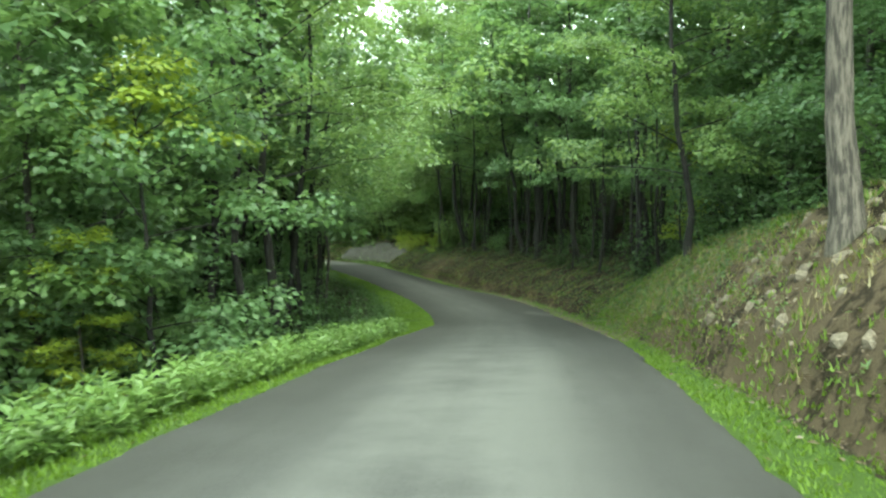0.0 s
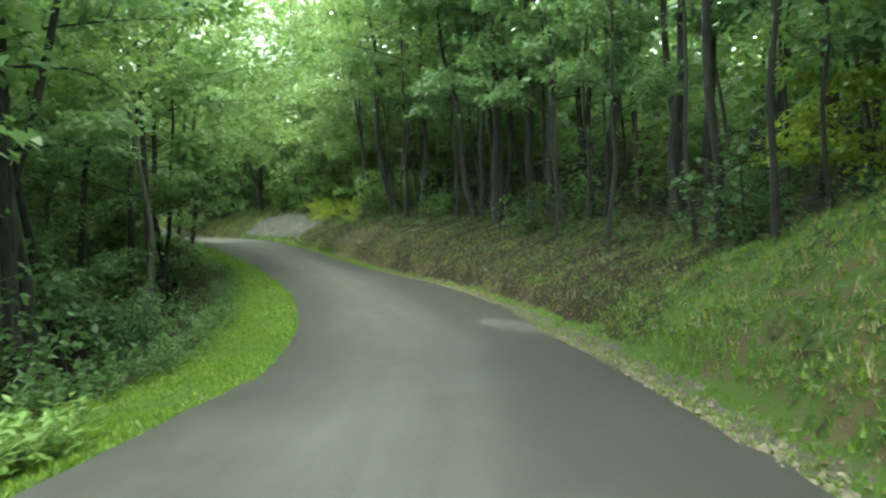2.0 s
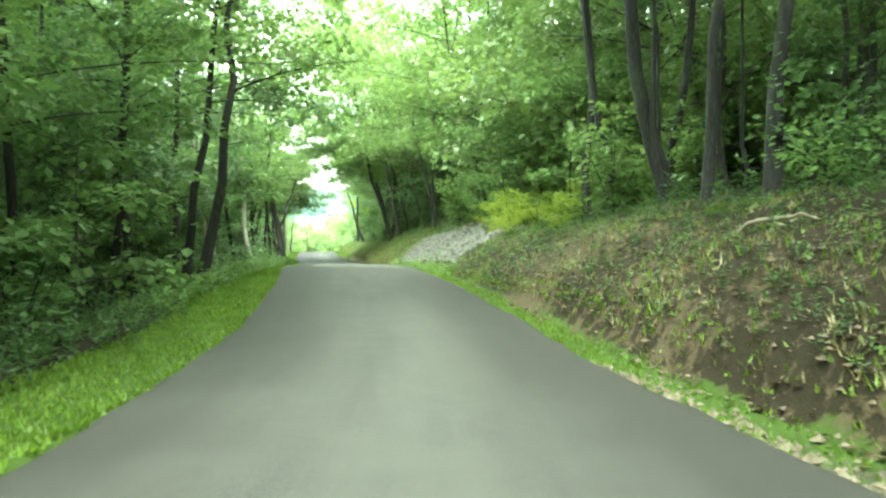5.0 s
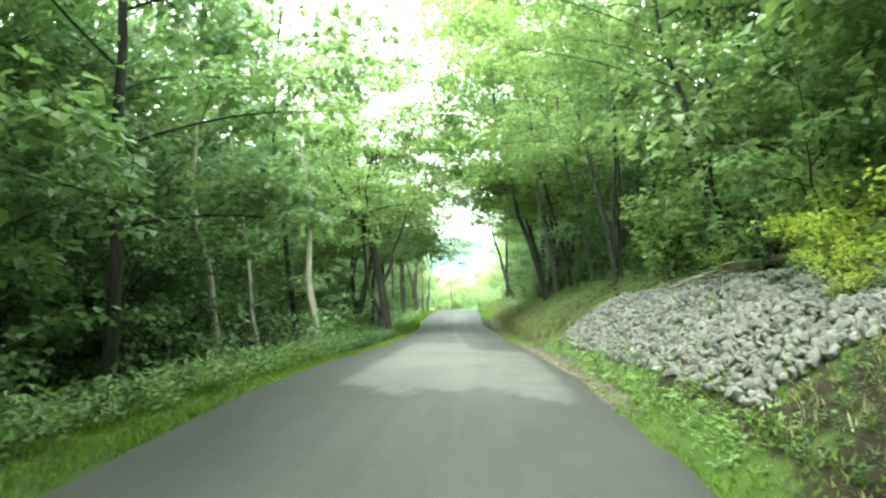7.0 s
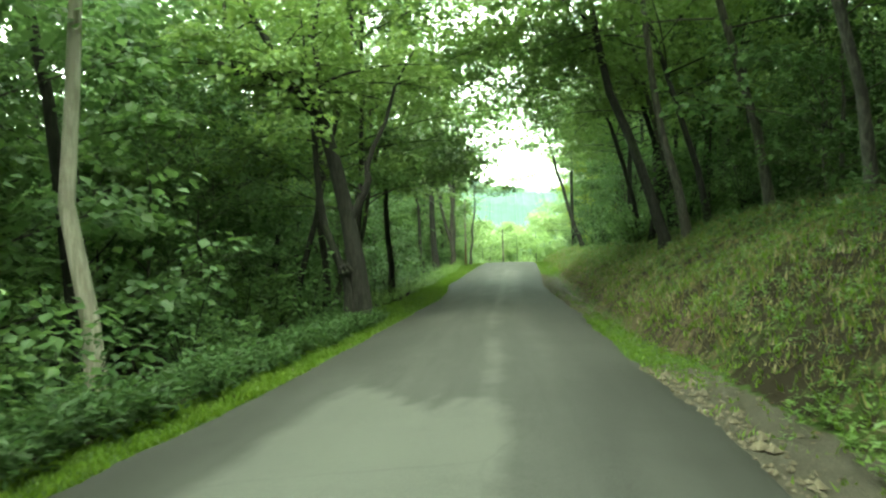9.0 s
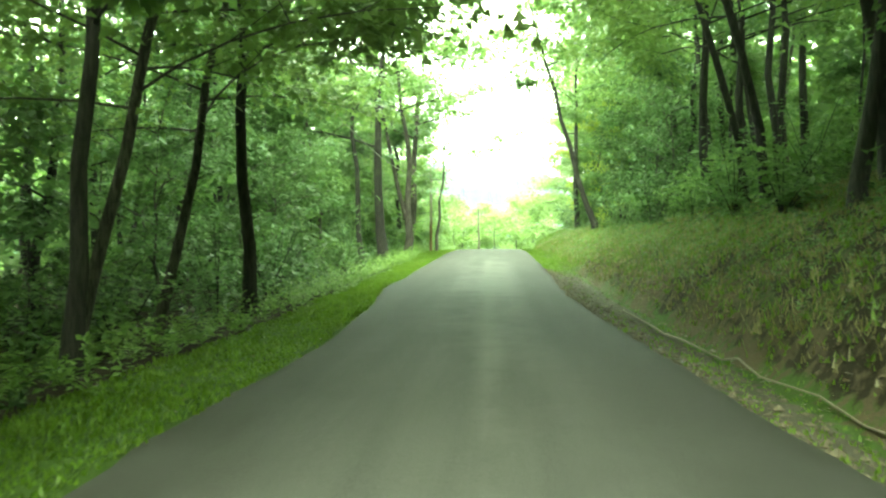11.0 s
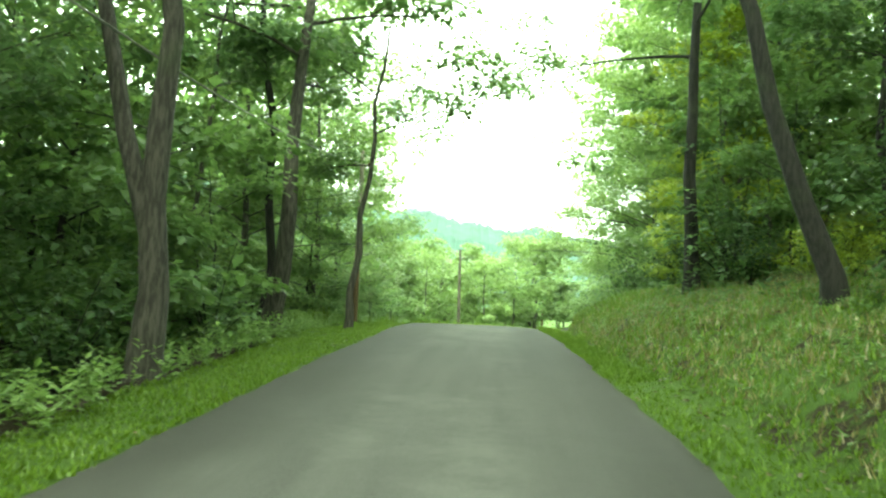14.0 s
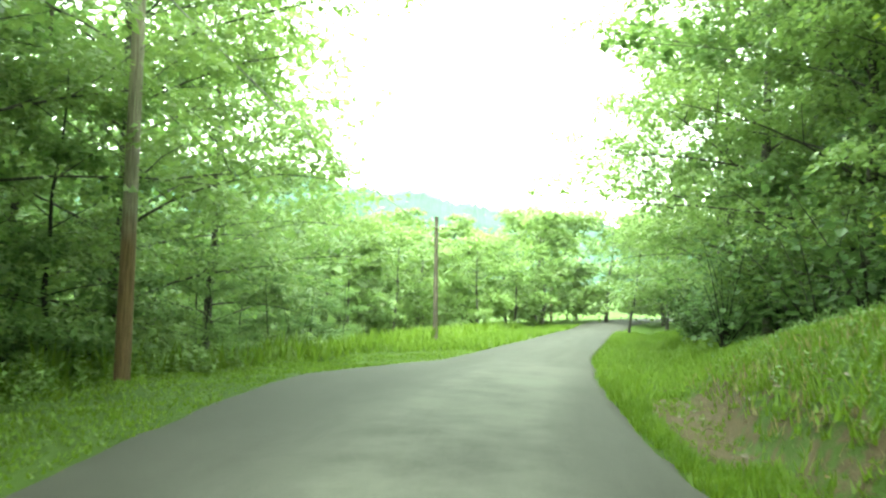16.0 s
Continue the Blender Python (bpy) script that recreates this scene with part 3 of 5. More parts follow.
def tree(name, seed, height, girth, bare, spread, sprays, per, leaf, bark, foliage, lean=0.0, low=0.0, fork=0.0, label="", category="tree", group="", coarse=8.0, core=0, folded=False, fork_way=None):
    """A tree at the origin: a tapered trunk with limbs and twigs, and a crown of rounded boughs of leaves.
    bare: height of the lowest limb; low: how much the limbs crowd towards the ground; above 'coarse' metres the boughs have fewer, larger leaves; core: leaves that fill the crown's inside."""
    rng = np.random.default_rng(seed)
    if not folded:
        per, leaf, core = int(per * 1.5), leaf * 0.8, int(core * 1.2)
    sprays, per, core = int(sprays * 1.6), int(per * 0.85), max(core, 140)
    root = new(name)
    tagged(root, label, category, group)
    steps = 11
    t = np.linspace(0, 1, steps)
    way = rng.uniform(0, 2 * math.pi)
    wob = np.cumsum(rng.normal(0, 0.016 * height, (steps, 2)), 0) * 0.5
    wob -= wob[0]
    trunk = np.stack([wob[:, 0] + lean * height * t, wob[:, 1], height * 0.93 * t], 1)
    trunk[0, 2] = -0.3
    radii = girth * (1 - 0.86 * t ** 0.85)
    radii[0] *= 1.55
    trunk = np.insert(trunk, 1, [lean * 0.35, 0, 0.35], 0)
    radii = np.insert(radii, 1, girth * 1.08)
    verts, faces = tube(trunk, radii, 9)
    tips = []
    if fork_way is not None:
        way = fork_way
    if fork:
        # a second stem leaves the first low down
        b = np.array([np.interp(fork * height, trunk[:, 2], trunk[:, k]) for k in range(3)])
        stem = [b + np.array([math.cos(way), math.sin(way), 0]) * q ** 0.8 * 0.16 * height + np.array([0, 0, q * (0.9 - fork) * height]) for q in np.linspace(0, 1, 7)]
        v, f = tube(stem, np.linspace(girth * 0.62, girth * 0.08, 7), 7, len(verts))
        verts, faces = verts + v, faces + f
        tips += [stem[k] for k in (3, 4, 5, 6)]
    limbs = max(6, sprays // 11)
    for k in range(limbs):
        q = (bare + (height * 0.92 - bare) * ((k + rng.uniform(0, 0.8)) / limbs) ** (1.0 + low)) / height
        b = np.array([np.interp(q * height, trunk[:, 2], trunk[:, j]) for j in range(3)])
        a = way + k * 2.4 + rng.normal(0, 0.3)
        rel = (q * height - bare) / max(height - bare, 0.1)
        reach = spread * (0.6 + 0.7 * math.sin(math.pi * min(0.97, 0.25 + 0.7 * rel))) * rng.uniform(0.65, 1.15)
        lift = rng.uniform(0.3, 0.95) * reach * (0.45 + 0.8 * rel)
        bend = rng.normal(0, 0.16 * reach, 2)
        line = [b + np.array([math.cos(a) * reach * w + bend[0] * w * w, math.sin(a) * reach * w + bend[1] * w * w, lift * w - 0.2 * reach * w * w]) for w in np.linspace(0, 1, 6)]
        thick = max(girth * 0.24 * (1 - 0.5 * rel), 0.02)
        v, f = tube(line, np.linspace(thick, 0.007, 6), 5, len(verts))
        verts, faces = verts + v, faces + f
        tips += [line[w] for w in (3, 4, 5)]
        for j, w in enumerate((2, 3, 4)):
            side = a + (1 if (j + k) % 2 else -1) * rng.uniform(0.6, 1.2)
            far = reach * rng.uniform(0.22, 0.42)
            twig = [line[w], line[w] + np.array([math.cos(side) * far * 0.5, math.sin(side) * far * 0.5, far * rng.uniform(0.1, 0.4)]), line[w] + np.array([math.cos(side) * far, math.sin(side) * far, far * rng.uniform(0.1, 0.7)])]
            v, f = tube(twig, [thick * 0.4, thick * 0.25, 0.005], 3, len(verts))
            verts, faces = verts + v, faces + f
            tips += twig[1:]
    piece("trunk", mesh_of("trunk", verts, faces, bark, True), root)
    crown_on(rng, root, trunk, tips, sprays, per, leaf, min(0.95, 0.34 + 0.12 * spread), coarse, core, folded, foliage)
    return root


def shrub(name, seed, height, radius, count, leaf, foliage, label, category="shrub", group=""):
    rng = np.random.default_rng(seed)
    root = new(name)
    tagged(root, label, category, group)
    verts, faces, at, ways = [], [], [], []
    for k in range(9):
        a, h = rng.uniform(0, 6.28), height * rng.uniform(0.45, 1.25)
        tip = np.array([math.cos(a), math.sin(a), 0]) * radius * rng.uniform(0.2, 1.15)
        line = [tip * q ** 1.4 + np.array([0, 0, h * q - 0.1]) for q in np.linspace(0, 1, 5)]
        v, f = tube(line, np.linspace(0.018, 0.004, 5) * (0.6 + height * 0.3), 4, len(verts))
        verts, faces = verts + v, faces + f
        for q in (0.3, 0.5, 0.7, 0.85, 1.0):
            c = tip * q ** 1.4 + np.array([0, 0, h * q])
            p, w = spray(rng, c, radius * 0.3, max(4, count // 45))
            at.append(p)
            ways.append(w)
    piece("stem", mesh_of("stem", verts, faces, BARK_DARK, True), root)
    v, f = leaves(rng, np.vstack(at), np.vstack(ways), leaf)
    piece("foliage", mesh_of("foliage", v, f, foliage), root)
    return root


USED = set()


def plant(proto, x, y, turn=0.0, scale=1.0, sink=0.05, tilt=0.0, tall=1.0):
    """Sets the first of a kind down, then copies of it."""
    p = place(x, y)
    m = Matrix.Translation(p - Vector((0, 0, sink))) @ Euler((0, radians(tilt), radians(turn))).to_matrix().to_4x4() @ Matrix.Diagonal((scale, scale, scale * tall, 1))
    if proto.name not in USED:
        USED.add(proto.name)
        proto.matrix_basis = m
        return proto
    return copy_thing(proto, m)


rng = np.random.default_rng(5)
spots = []


def free(x, y, gap):
    if any((x - a) ** 2 + (y - b) ** 2 < gap * gap for a, b in spots):
        return False
    spots.append((x, y))
    return True


def scatter(protos, count, s0, s1, u0, u1, gap, lo=0.8, hi=1.2):
    done = tries = 0
    while done < count and tries < count * 30:
        tries += 1
        s, u = rng.uniform(s0, s1), rng.uniform(u0, u1)
        x, y, _ = (float(v) for v in spot(s, u))
        if free(x, y, gap):
            plant(protos[int(rng.integers(len(protos)))], x, y, rng.uniform(0, 360), rng.uniform(lo, hi), tall=rng.uniform(0.92, 1.1))
            done += 1


# trees that stand out, each at its place
LEFTWARD = 205
def single(spec, label, x, y, turn):
    spots.append((x, y))
    plant(tree(*spec, label=label, folded=spec[1] in (52, 53), fork_way=0.0 if spec[1] == 49 else None), x, y, turn)


single(("sycamore_tree", 41, 17, 0.15, 8.5, 3.0, 45, 50, 0.24, BARK_LIGHT, LEAF_DARK, 0.09), "pale smooth-barked leaning sycamore beside the verge", -21.1, 91.2, LEFTWARD)
single(("sycamore_tree", 44, 14, 0.09, 6.5, 2.4, 35, 50, 0.24, BARK_LIGHT, LEAF_DARK, 0.14), "thin pale leaning sycamore in dark woods", -21.9, 89.0, LEFTWARD)
single(("sycamore_tree", 63, 14, 0.13, 6.5, 2.4, 35, 50, 0.24, BARK_LIGHT, LEAF_DARK, 0.06), "slim pale sycamore in the dark woods", -20.2, 84.6, LEFTWARD)
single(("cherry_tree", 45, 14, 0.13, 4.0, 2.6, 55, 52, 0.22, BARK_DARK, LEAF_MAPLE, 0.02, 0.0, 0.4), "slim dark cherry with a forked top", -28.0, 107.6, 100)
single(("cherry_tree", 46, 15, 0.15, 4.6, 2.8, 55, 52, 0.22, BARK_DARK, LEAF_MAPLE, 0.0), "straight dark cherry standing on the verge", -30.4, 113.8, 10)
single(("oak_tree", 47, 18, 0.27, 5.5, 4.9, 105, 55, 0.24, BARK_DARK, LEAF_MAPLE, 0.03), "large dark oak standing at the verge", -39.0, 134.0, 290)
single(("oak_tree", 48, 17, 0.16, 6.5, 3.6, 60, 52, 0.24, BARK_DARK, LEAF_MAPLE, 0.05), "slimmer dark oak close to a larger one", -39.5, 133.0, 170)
single(("locust_tree", 49, 13, 0.23, 7.5, 1.8, 24, 45, 0.22, BARK_GREY, LEAF_MAPLE, 0.09, 0.0, 0.13), "grey locust forked low above the verge", -39.3, 137.1, LEFTWARD)
single(("oak_tree", 50, 18, 0.27, 6.5, 4.7, 105, 55, 0.24, BARK_GREY, LEAF_MAPLE, -0.05), "tall grey oak with a straight trunk", -44.4, 146.4, LEFTWARD)
single(("elm_tree", 51, 12, 0.12, 4.8, 3.2, 75, 55, 0.2, BARK_GREY, LEAF_MAPLE, -0.10), "slender curved elm at the verge's edge", -43.6, 149.0, LEFTWARD)
single(("poplar_tree", 52, 17, 0.20, 6.5, 3.2, 60, 55, 0.20, BARK_DEEP, LEAF_DARK, -0.035), "tall grey-barked poplar on the cut bank", 5.2, 10.2, 0)
single(("maple_tree", 53, 14, 0.12, 2.4, 3.4, 140, 90, 0.125, BARK_DARK, LEAF_LIGHT, 0.02, 0.3), "maple on the bank's crest with low sprays", 7.4, 24.1, 120)
single(("oak_tree", 54, 18, 0.23, 6.5, 3.4, 60, 52, 0.24, BARK_DARK, LEAF_MAPLE, 0.10), "dark oak on the crest of the bank", 1.9, 66.4, LEFTWARD)
single(("oak_tree", 55, 17, 0.19, 6.0, 3.2, 55, 52, 0.24, BARK_DARK, LEAF_DARK, 0.12), "dark leaning oak on the bank's crest", 5.7, 56.7, LEFTWARD)
single(("hickory_tree", 56, 17, 0.18, 6.0, 4.4, 120, 52, 0.22, BARK_DARK, LEAF_MAPLE, 0.19), "dark hickory leaning out over the bank", -17.3, 108.3, LEFTWARD)
single(("hickory_tree", 64, 17, 0.15, 6.0, 4.2, 100, 52, 0.22, BARK_GREY, LEAF_MAPLE, 0.13), "grey hickory beside another leaning one", -16.6, 108.0, LEFTWARD)
single(("hickory_tree", 57, 16, 0.18, 6.0, 3.0, 55, 52, 0.24, BARK_DARK, LEAF_MAPLE, 0.25), "leaning dark hickory above the grassy bank", -31.0, 142.7, LEFTWARD)
single(("ash_tree", 58, 16, 0.20, 6.0, 4.0, 100, 55, 0.22, BARK_DARK, LEAF_MAPLE, 0.0), "straight dark ash above the grassy bank", -34.2, 150.2, 60)
single(("oak_tree", 59, 17, 0.2, 5.5, 3.6, 70, 55, 0.22, BARK_DARK, LEAF_DARK, 0.06, 0.0, 0.3), "dark forked oak in the low woods", -6.6, 36.2, 150)
single(("oak_tree", 60, 16, 0.16, 4.5, 3.4, 70, 55, 0.22, BARK_DARK, LEAF_DARK, 0.1, 0.0, 0.25), "dark crooked oak in the low woods", -7.6, 31.2, 200)
single(("oak_tree", 65, 16, 0.17, 5.5, 3.2, 60, 55, 0.22, BARK_DARK, LEAF_DARK, 0.02), "dark upright oak in the low woods", -8.6, 50.2, 40)
single(("maple_tree", 61, 16, 0.17, 5.0, 3.2, 70, 55, 0.2, BARK_DARK, LEAF_MAPLE, -0.09), "dark curved maple beside the verge", -10.7, 66.6, LEFTWARD)
single(("maple_tree", 62, 16, 0.15, 5.0, 3.0, 60, 55, 0.2, BARK_DARK, LEAF_MAPLE, -0.04), "slim dark maple beside the verge", -11.4, 67.0, LEFTWARD)


def walnut(x, y, turn):
    """The old walnut: a leaning main stem, a lesser stem fused to its foot, a crooked limb and spreading upper limbs."""
    g = np.random.default_rng(42)
    root = new("walnut_tree")
    tagged(root, "massive dark old walnut leaning from the asphalt's edge", "tree")
    main = [(0.02, 0, -0.3, 0.410), (0.0, 0, 0.05, 0.336), (-0.03, 0, 0.4, 0.295), (-0.07, 0, 0.85, 0.275), (-0.16, 0, 1.66, 0.246), (-0.27, 0.02, 2.3, 0.221), (-0.38, 0.03, 2.96, 0.205), (-0.57, 0.04, 3.8, 0.193), (-0.75, 0.0, 4.6, 0.184), (-0.98, -0.05, 5.4, 0.172), (-1.45, -0.05, 6.1, 0.148), (-2.1, 0.1, 7.1, 0.115), (-2.8, 0.3, 8.2, 0.082), (-3.4, 0.5, 9.6, 0.049), (-3.7, 0.6, 11.0, 0.016)]
    second = [(-0.42, -0.1, -0.2, 0.197), (-0.36, -0.12, 0.3, 0.164), (-0.34, -0.12, 0.9, 0.148), (-0.44, -0.1, 1.4, 0.131), (-0.62, -0.06, 1.75, 0.115), (-0.8, 0, 2.2, 0.107), (-0.97, 0.05, 2.65, 0.102), (-1.1, 0.1, 3.4, 0.094), (-1.18, 0.15, 4.2, 0.086), (-1.24, 0.2, 5.2, 0.074), (-1.4, 0.3, 6.6, 0.049), (-1.6, 0.5, 8.6, 0.016)]
    crooked = [(-0.3, 0.02, 2.8, 0.123), (-0.1, 0, 3.15, 0.115), (0.08, 0, 3.5, 0.102), (0.2, 0, 3.85, 0.098), (0.17, 0, 4.2, 0.078), (0.34, 0.05, 4.7, 0.070), (0.66, 0.1, 5.35, 0.057), (0.95, 0.2, 6.4, 0.041), (1.5, 0.3, 7.4, 0.016)]
    upper = [(-1.5, -0.05, 6.15, 0.115), (-2.3, -0.2, 6.6, 0.090), (-3.2, -0.4, 6.75, 0.066), (-4.4, -0.6, 7.3, 0.025)]
    upright = [(-1.1, -0.05, 5.6, 0.107), (-1.0, -0.1, 6.4, 0.090), (-1.15, -0.2, 7.6, 0.066), (-0.8, -0.4, 9.2, 0.025)]
    verts, faces, tips = [], [], []
    for stem, sides in ((main, 14), (second, 10), (crooked, 9), (upper, 7), (upright, 7)):
        line = np.array(stem)
        v, f = tube(line[:, :3], line[:, 3], sides, len(verts))
        verts, faces = verts + v, faces + f
        for k in range(len(line)):
            if line[k, 2] < 5.6:
                continue
            tips.append(line[k, :3])
            for _ in range(4):
                a, far = g.uniform(0, 6.28), g.uniform(1.2, 3.2)
                q = np.linspace(0, 1, 5)[:, None]
                limb = line[k, :3] + q * np.array([math.cos(a) * far, math.sin(a) * far, far * g.uniform(0.0, 0.5)]) - q ** 2 * np.array([0, 0, 0.25 * far])
                v, f = tube(limb, np.linspace(min(0.05, line[k, 3] * 0.5), 0.006, 5), 4, len(verts))
                verts, faces = verts + v, faces + f
                tips += [limb[2], limb[3], limb[4]]
    piece("trunk", mesh_of("trunk", verts, faces, BARK_DARK, True), root)
    axis = np.array(main)[:, :3]
    crown_on(g, root, axis, tips, 140, 70, 0.16, 0.8, 8.0, 300, False, LEAF_LIGHT)
    burl(root, -0.42, -0.22, 1.5, 0.17)
    spots.append((x, y))
    plant(root, x, y, turn)


def burl(tree_of, x, y, z, size):
    """A gnarled lump grown out of a trunk, hollowed by rot."""
    g = np.random.default_rng(3)
    bm = bmesh.new()
    bmesh.ops.create_icosphere(bm, subdivisions=3, radius=size)
    for v in bm.verts:
        d = v.co.normalized()
        v.co *= 1 + 0.16 * math.sin(d.x * 9 + d.z * 5) + 0.12 * math.cos(d.y * 11 - d.z * 7) - 0.35 * max(0, d.dot(Vector((0.1, -0.95, 0.1))) - 0.8) * 5 + g.normal(0, 0.02)
    me = bpy.data.meshes.new("burl")
    bm.to_mesh(me)
    bm.free()
    me.materials.append(BARK_DARK)
    ob = piece("burl", me, tree_of, "gnarled dark burl")
    ob.matrix_basis = Matrix.Translation((x, y, z))


walnut(-23.65, 101.4, 27.5)

EDGE = [
    tree("maple_tree", 11, 15, 0.16, 0.9, 3.4, 128, 54, 0.21, BARK_GREY, LEAF_MAPLE, low=0.7, label="leafy green maple with low spreading sprays", core=700, group="roadside trees", folded=True),
    tree("maple_tree", 12, 12, 0.13, 0.7, 3.0, 120, 52, 0.21, BARK_DARK, LEAF_MAPLE, low=0.7, label="young green maple leafed down to the ground", core=600, group="roadside trees", folded=True),
    tree("beech_tree", 13, 16, 0.18, 1.3, 3.5, 140, 54, 0.20, BARK_GREY, LEAF_DARK, low=0.6, label="dark green beech with layered drooping branches", core=700, group="roadside trees", folded=True),
    tree("poplar_tree", 14, 14, 0.15, 1.0, 3.0, 140, 62, 0.185, BARK_GREY, LEAF_BRIGHT, low=0.6, label="bright yellow-green tulip poplar at the wood's edge", core=600, group="roadside trees", folded=True),
]
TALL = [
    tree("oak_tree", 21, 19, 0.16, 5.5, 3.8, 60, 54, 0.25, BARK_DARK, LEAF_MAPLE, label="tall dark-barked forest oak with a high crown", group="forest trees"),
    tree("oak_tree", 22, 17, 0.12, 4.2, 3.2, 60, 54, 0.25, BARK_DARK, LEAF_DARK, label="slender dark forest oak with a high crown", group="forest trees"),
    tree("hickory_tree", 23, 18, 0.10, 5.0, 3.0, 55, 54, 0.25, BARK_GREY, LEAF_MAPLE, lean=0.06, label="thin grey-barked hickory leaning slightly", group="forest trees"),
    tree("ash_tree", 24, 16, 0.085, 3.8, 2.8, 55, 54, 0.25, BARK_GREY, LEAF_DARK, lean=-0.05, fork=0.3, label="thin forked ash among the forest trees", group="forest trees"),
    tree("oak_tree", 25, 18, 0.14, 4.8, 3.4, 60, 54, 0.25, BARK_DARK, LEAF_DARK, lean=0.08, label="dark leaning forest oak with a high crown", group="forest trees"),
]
BACK = [
    tree("hickory_tree", 26, 17, 0.15, 2.0, 4.0, 60, 26, 0.42, BARK_DARK, LEAF_DARK, label="broad dark forest tree leafed low", group="forest trees", coarse=8),
    tree("maple_tree", 27, 15, 0.13, 1.5, 3.8, 60, 26, 0.40, BARK_DARK, LEAF_MAPLE, label="green forest maple leafed low down", group="forest trees", coarse=8),
]
WALL = [
    tree("linden_tree", 29, 16, 0.16, 1.0, 3.7, 110, 40, 0.30, BARK_GREY, LEAF_MAPLE, low=0.1, label="dense broad linden leafed from top to ground", group="wall of trees", coarse=8, core=900),
    tree("elm_tree", 30, 17, 0.16, 1.6, 3.9, 110, 40, 0.30, BARK_DARK, LEAF_DARK, low=0.0, label="dense dark green elm with hanging boughs", group="wall of trees", coarse=8, core=900),
]
OVER = [
    tree("maple_tree", 36, 17, 0.14, 3.2, 4.6, 130, 54, 0.22, BARK_DARK, LEAF_MAPLE, low=0.0, label="spreading maple arching out over the lane", group="overhanging trees", coarse=8, core=700),
    tree("oak_tree", 37, 18, 0.15, 3.6, 4.8, 130, 54, 0.22, BARK_DARK, LEAF_DARK, low=0.0, label="spreading oak arching out over the lane", group="overhanging trees", coarse=8, core=700),
]
OVER.append(tree("linden_tree", 66, 18, 0.13, 4.6, 4.8, 140, 54, 0.19, BARK_DARK, LEAF_LIGHT, low=0.0, label="spreading light green linden over the lane", group="overhanging trees", coarse=8, core=1400))
ARCH = [
    tree("maple_tree", 67, 17, 0.105, 3.6, 5.6, 150, 56, 0.2, BARK_DARK, LEAF_LIGHT, lean=0.2, low=0.45, label="light green maple leaning out over the lane", group="overhanging trees", coarse=8, core=1100),
    tree("oak_tree", 68, 18, 0.115, 4.0, 5.6, 150, 56, 0.2, BARK_GREY, LEAF_LIGHT, lean=0.17, low=0.45, label="grey-barked oak leaning out over the lane", group="overhanging trees", coarse=8, core=1100),
]
PALE = [
    tree("basswood_tree", 28, 13, 0.14, 0.8, 3.2, 120, 48, 0.195, BARK_GREY, LEAF_FIELD, low=0.4, label="pale green basswood leafed to the ground", group="bank trees", coarse=8, core=500),
]
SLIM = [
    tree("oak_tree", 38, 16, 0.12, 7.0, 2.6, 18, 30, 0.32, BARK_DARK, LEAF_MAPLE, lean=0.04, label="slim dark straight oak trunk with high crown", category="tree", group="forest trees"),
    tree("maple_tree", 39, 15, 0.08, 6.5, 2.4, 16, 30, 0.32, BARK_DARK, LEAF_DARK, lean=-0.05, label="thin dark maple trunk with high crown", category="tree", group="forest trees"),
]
DENSE = [
    tree("sycamore_tree", 40, 15, 0.18, 0.8, 4.0, 270, 72, 0.165, BARK_GREY, LEAF_LIGHT, low=0.0, label="dense broad sycamore beyond the last bank", group="wall of trees", coarse=8, core=1300),
]
THICKET = [
    tree("hornbeam_tree", 74, 8, 0.06, 0.5, 2.6, 84, 28, 0.17, BARK_GREY, LEAF_SHADE, low=0.1, label="small hornbeam with shade-darkened leaves down to the floor", group="thicket trees", coarse=8, core=300, folded=True),
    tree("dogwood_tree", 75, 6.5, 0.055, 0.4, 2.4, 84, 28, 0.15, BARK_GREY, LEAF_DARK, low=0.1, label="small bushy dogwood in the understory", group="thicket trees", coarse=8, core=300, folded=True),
]
SAPLINGS = [
    tree("maple_sapling", 71, 5.5, 0.045, 0.7, 1.7, 42, 23, 0.21, BARK_GREY, LEAF_MAPLE, low=0.2, label="slim maple sapling with flat leaf sprays", category="sapling", group="understory saplings", folded=True),
    tree("beech_sapling", 72, 4.2, 0.035, 0.5, 1.6, 40, 23, 0.17, BARK_GREY, LEAF_SHADE, low=0.2, label="slim beech sapling with shade-darkened leaves", category="sapling", group="understory saplings", folded=True),
    tree("dogwood_sapling", 73, 6.5, 0.05, 1.2, 1.9, 46, 23, 0.22, BARK_DARK, LEAF_MAPLE, lean=0.1, label="leaning dogwood sapling with layered leaves", category="sapling", group="understory saplings", folded=True),
]
FIELD = [
    tree("poplar_tree", 81, 9, 0.12, 0.6, 2.8, 80, 24, 0.36, BARK_GREY, LEAF_LIGHT, low=0.2, label="sunlit yellow-green tree beyond the bend", group="field trees", coarse=20, core=420),
    tree("willow_tree", 82, 7, 0.12, 0.5, 2.8, 80, 24, 0.36, BARK_GREY, LEAF_FIELD, low=0.4, label="pale green round tree beyond the bend", group="field trees", coarse=20, core=420),
]
SHRUBS = [
    shrub("spicebush_shrub", 31, 1.6, 1.1, 540, 0.15, LEAF_SHADE, "spicebush in the understory with shade-darkened leaves", group="understory shrubs"),
    shrub("bramble_shrub", 32, 1.1, 0.95, 500, 0.13, LEAF_MAPLE, "tangled green bramble at the verge", group="understory shrubs"),
    shrub("viburnum_shrub", 33, 2.2, 1.2, 630, 0.15, LEAF_DARK, "leafy green viburnum under the trees", group="understory shrubs"),
]
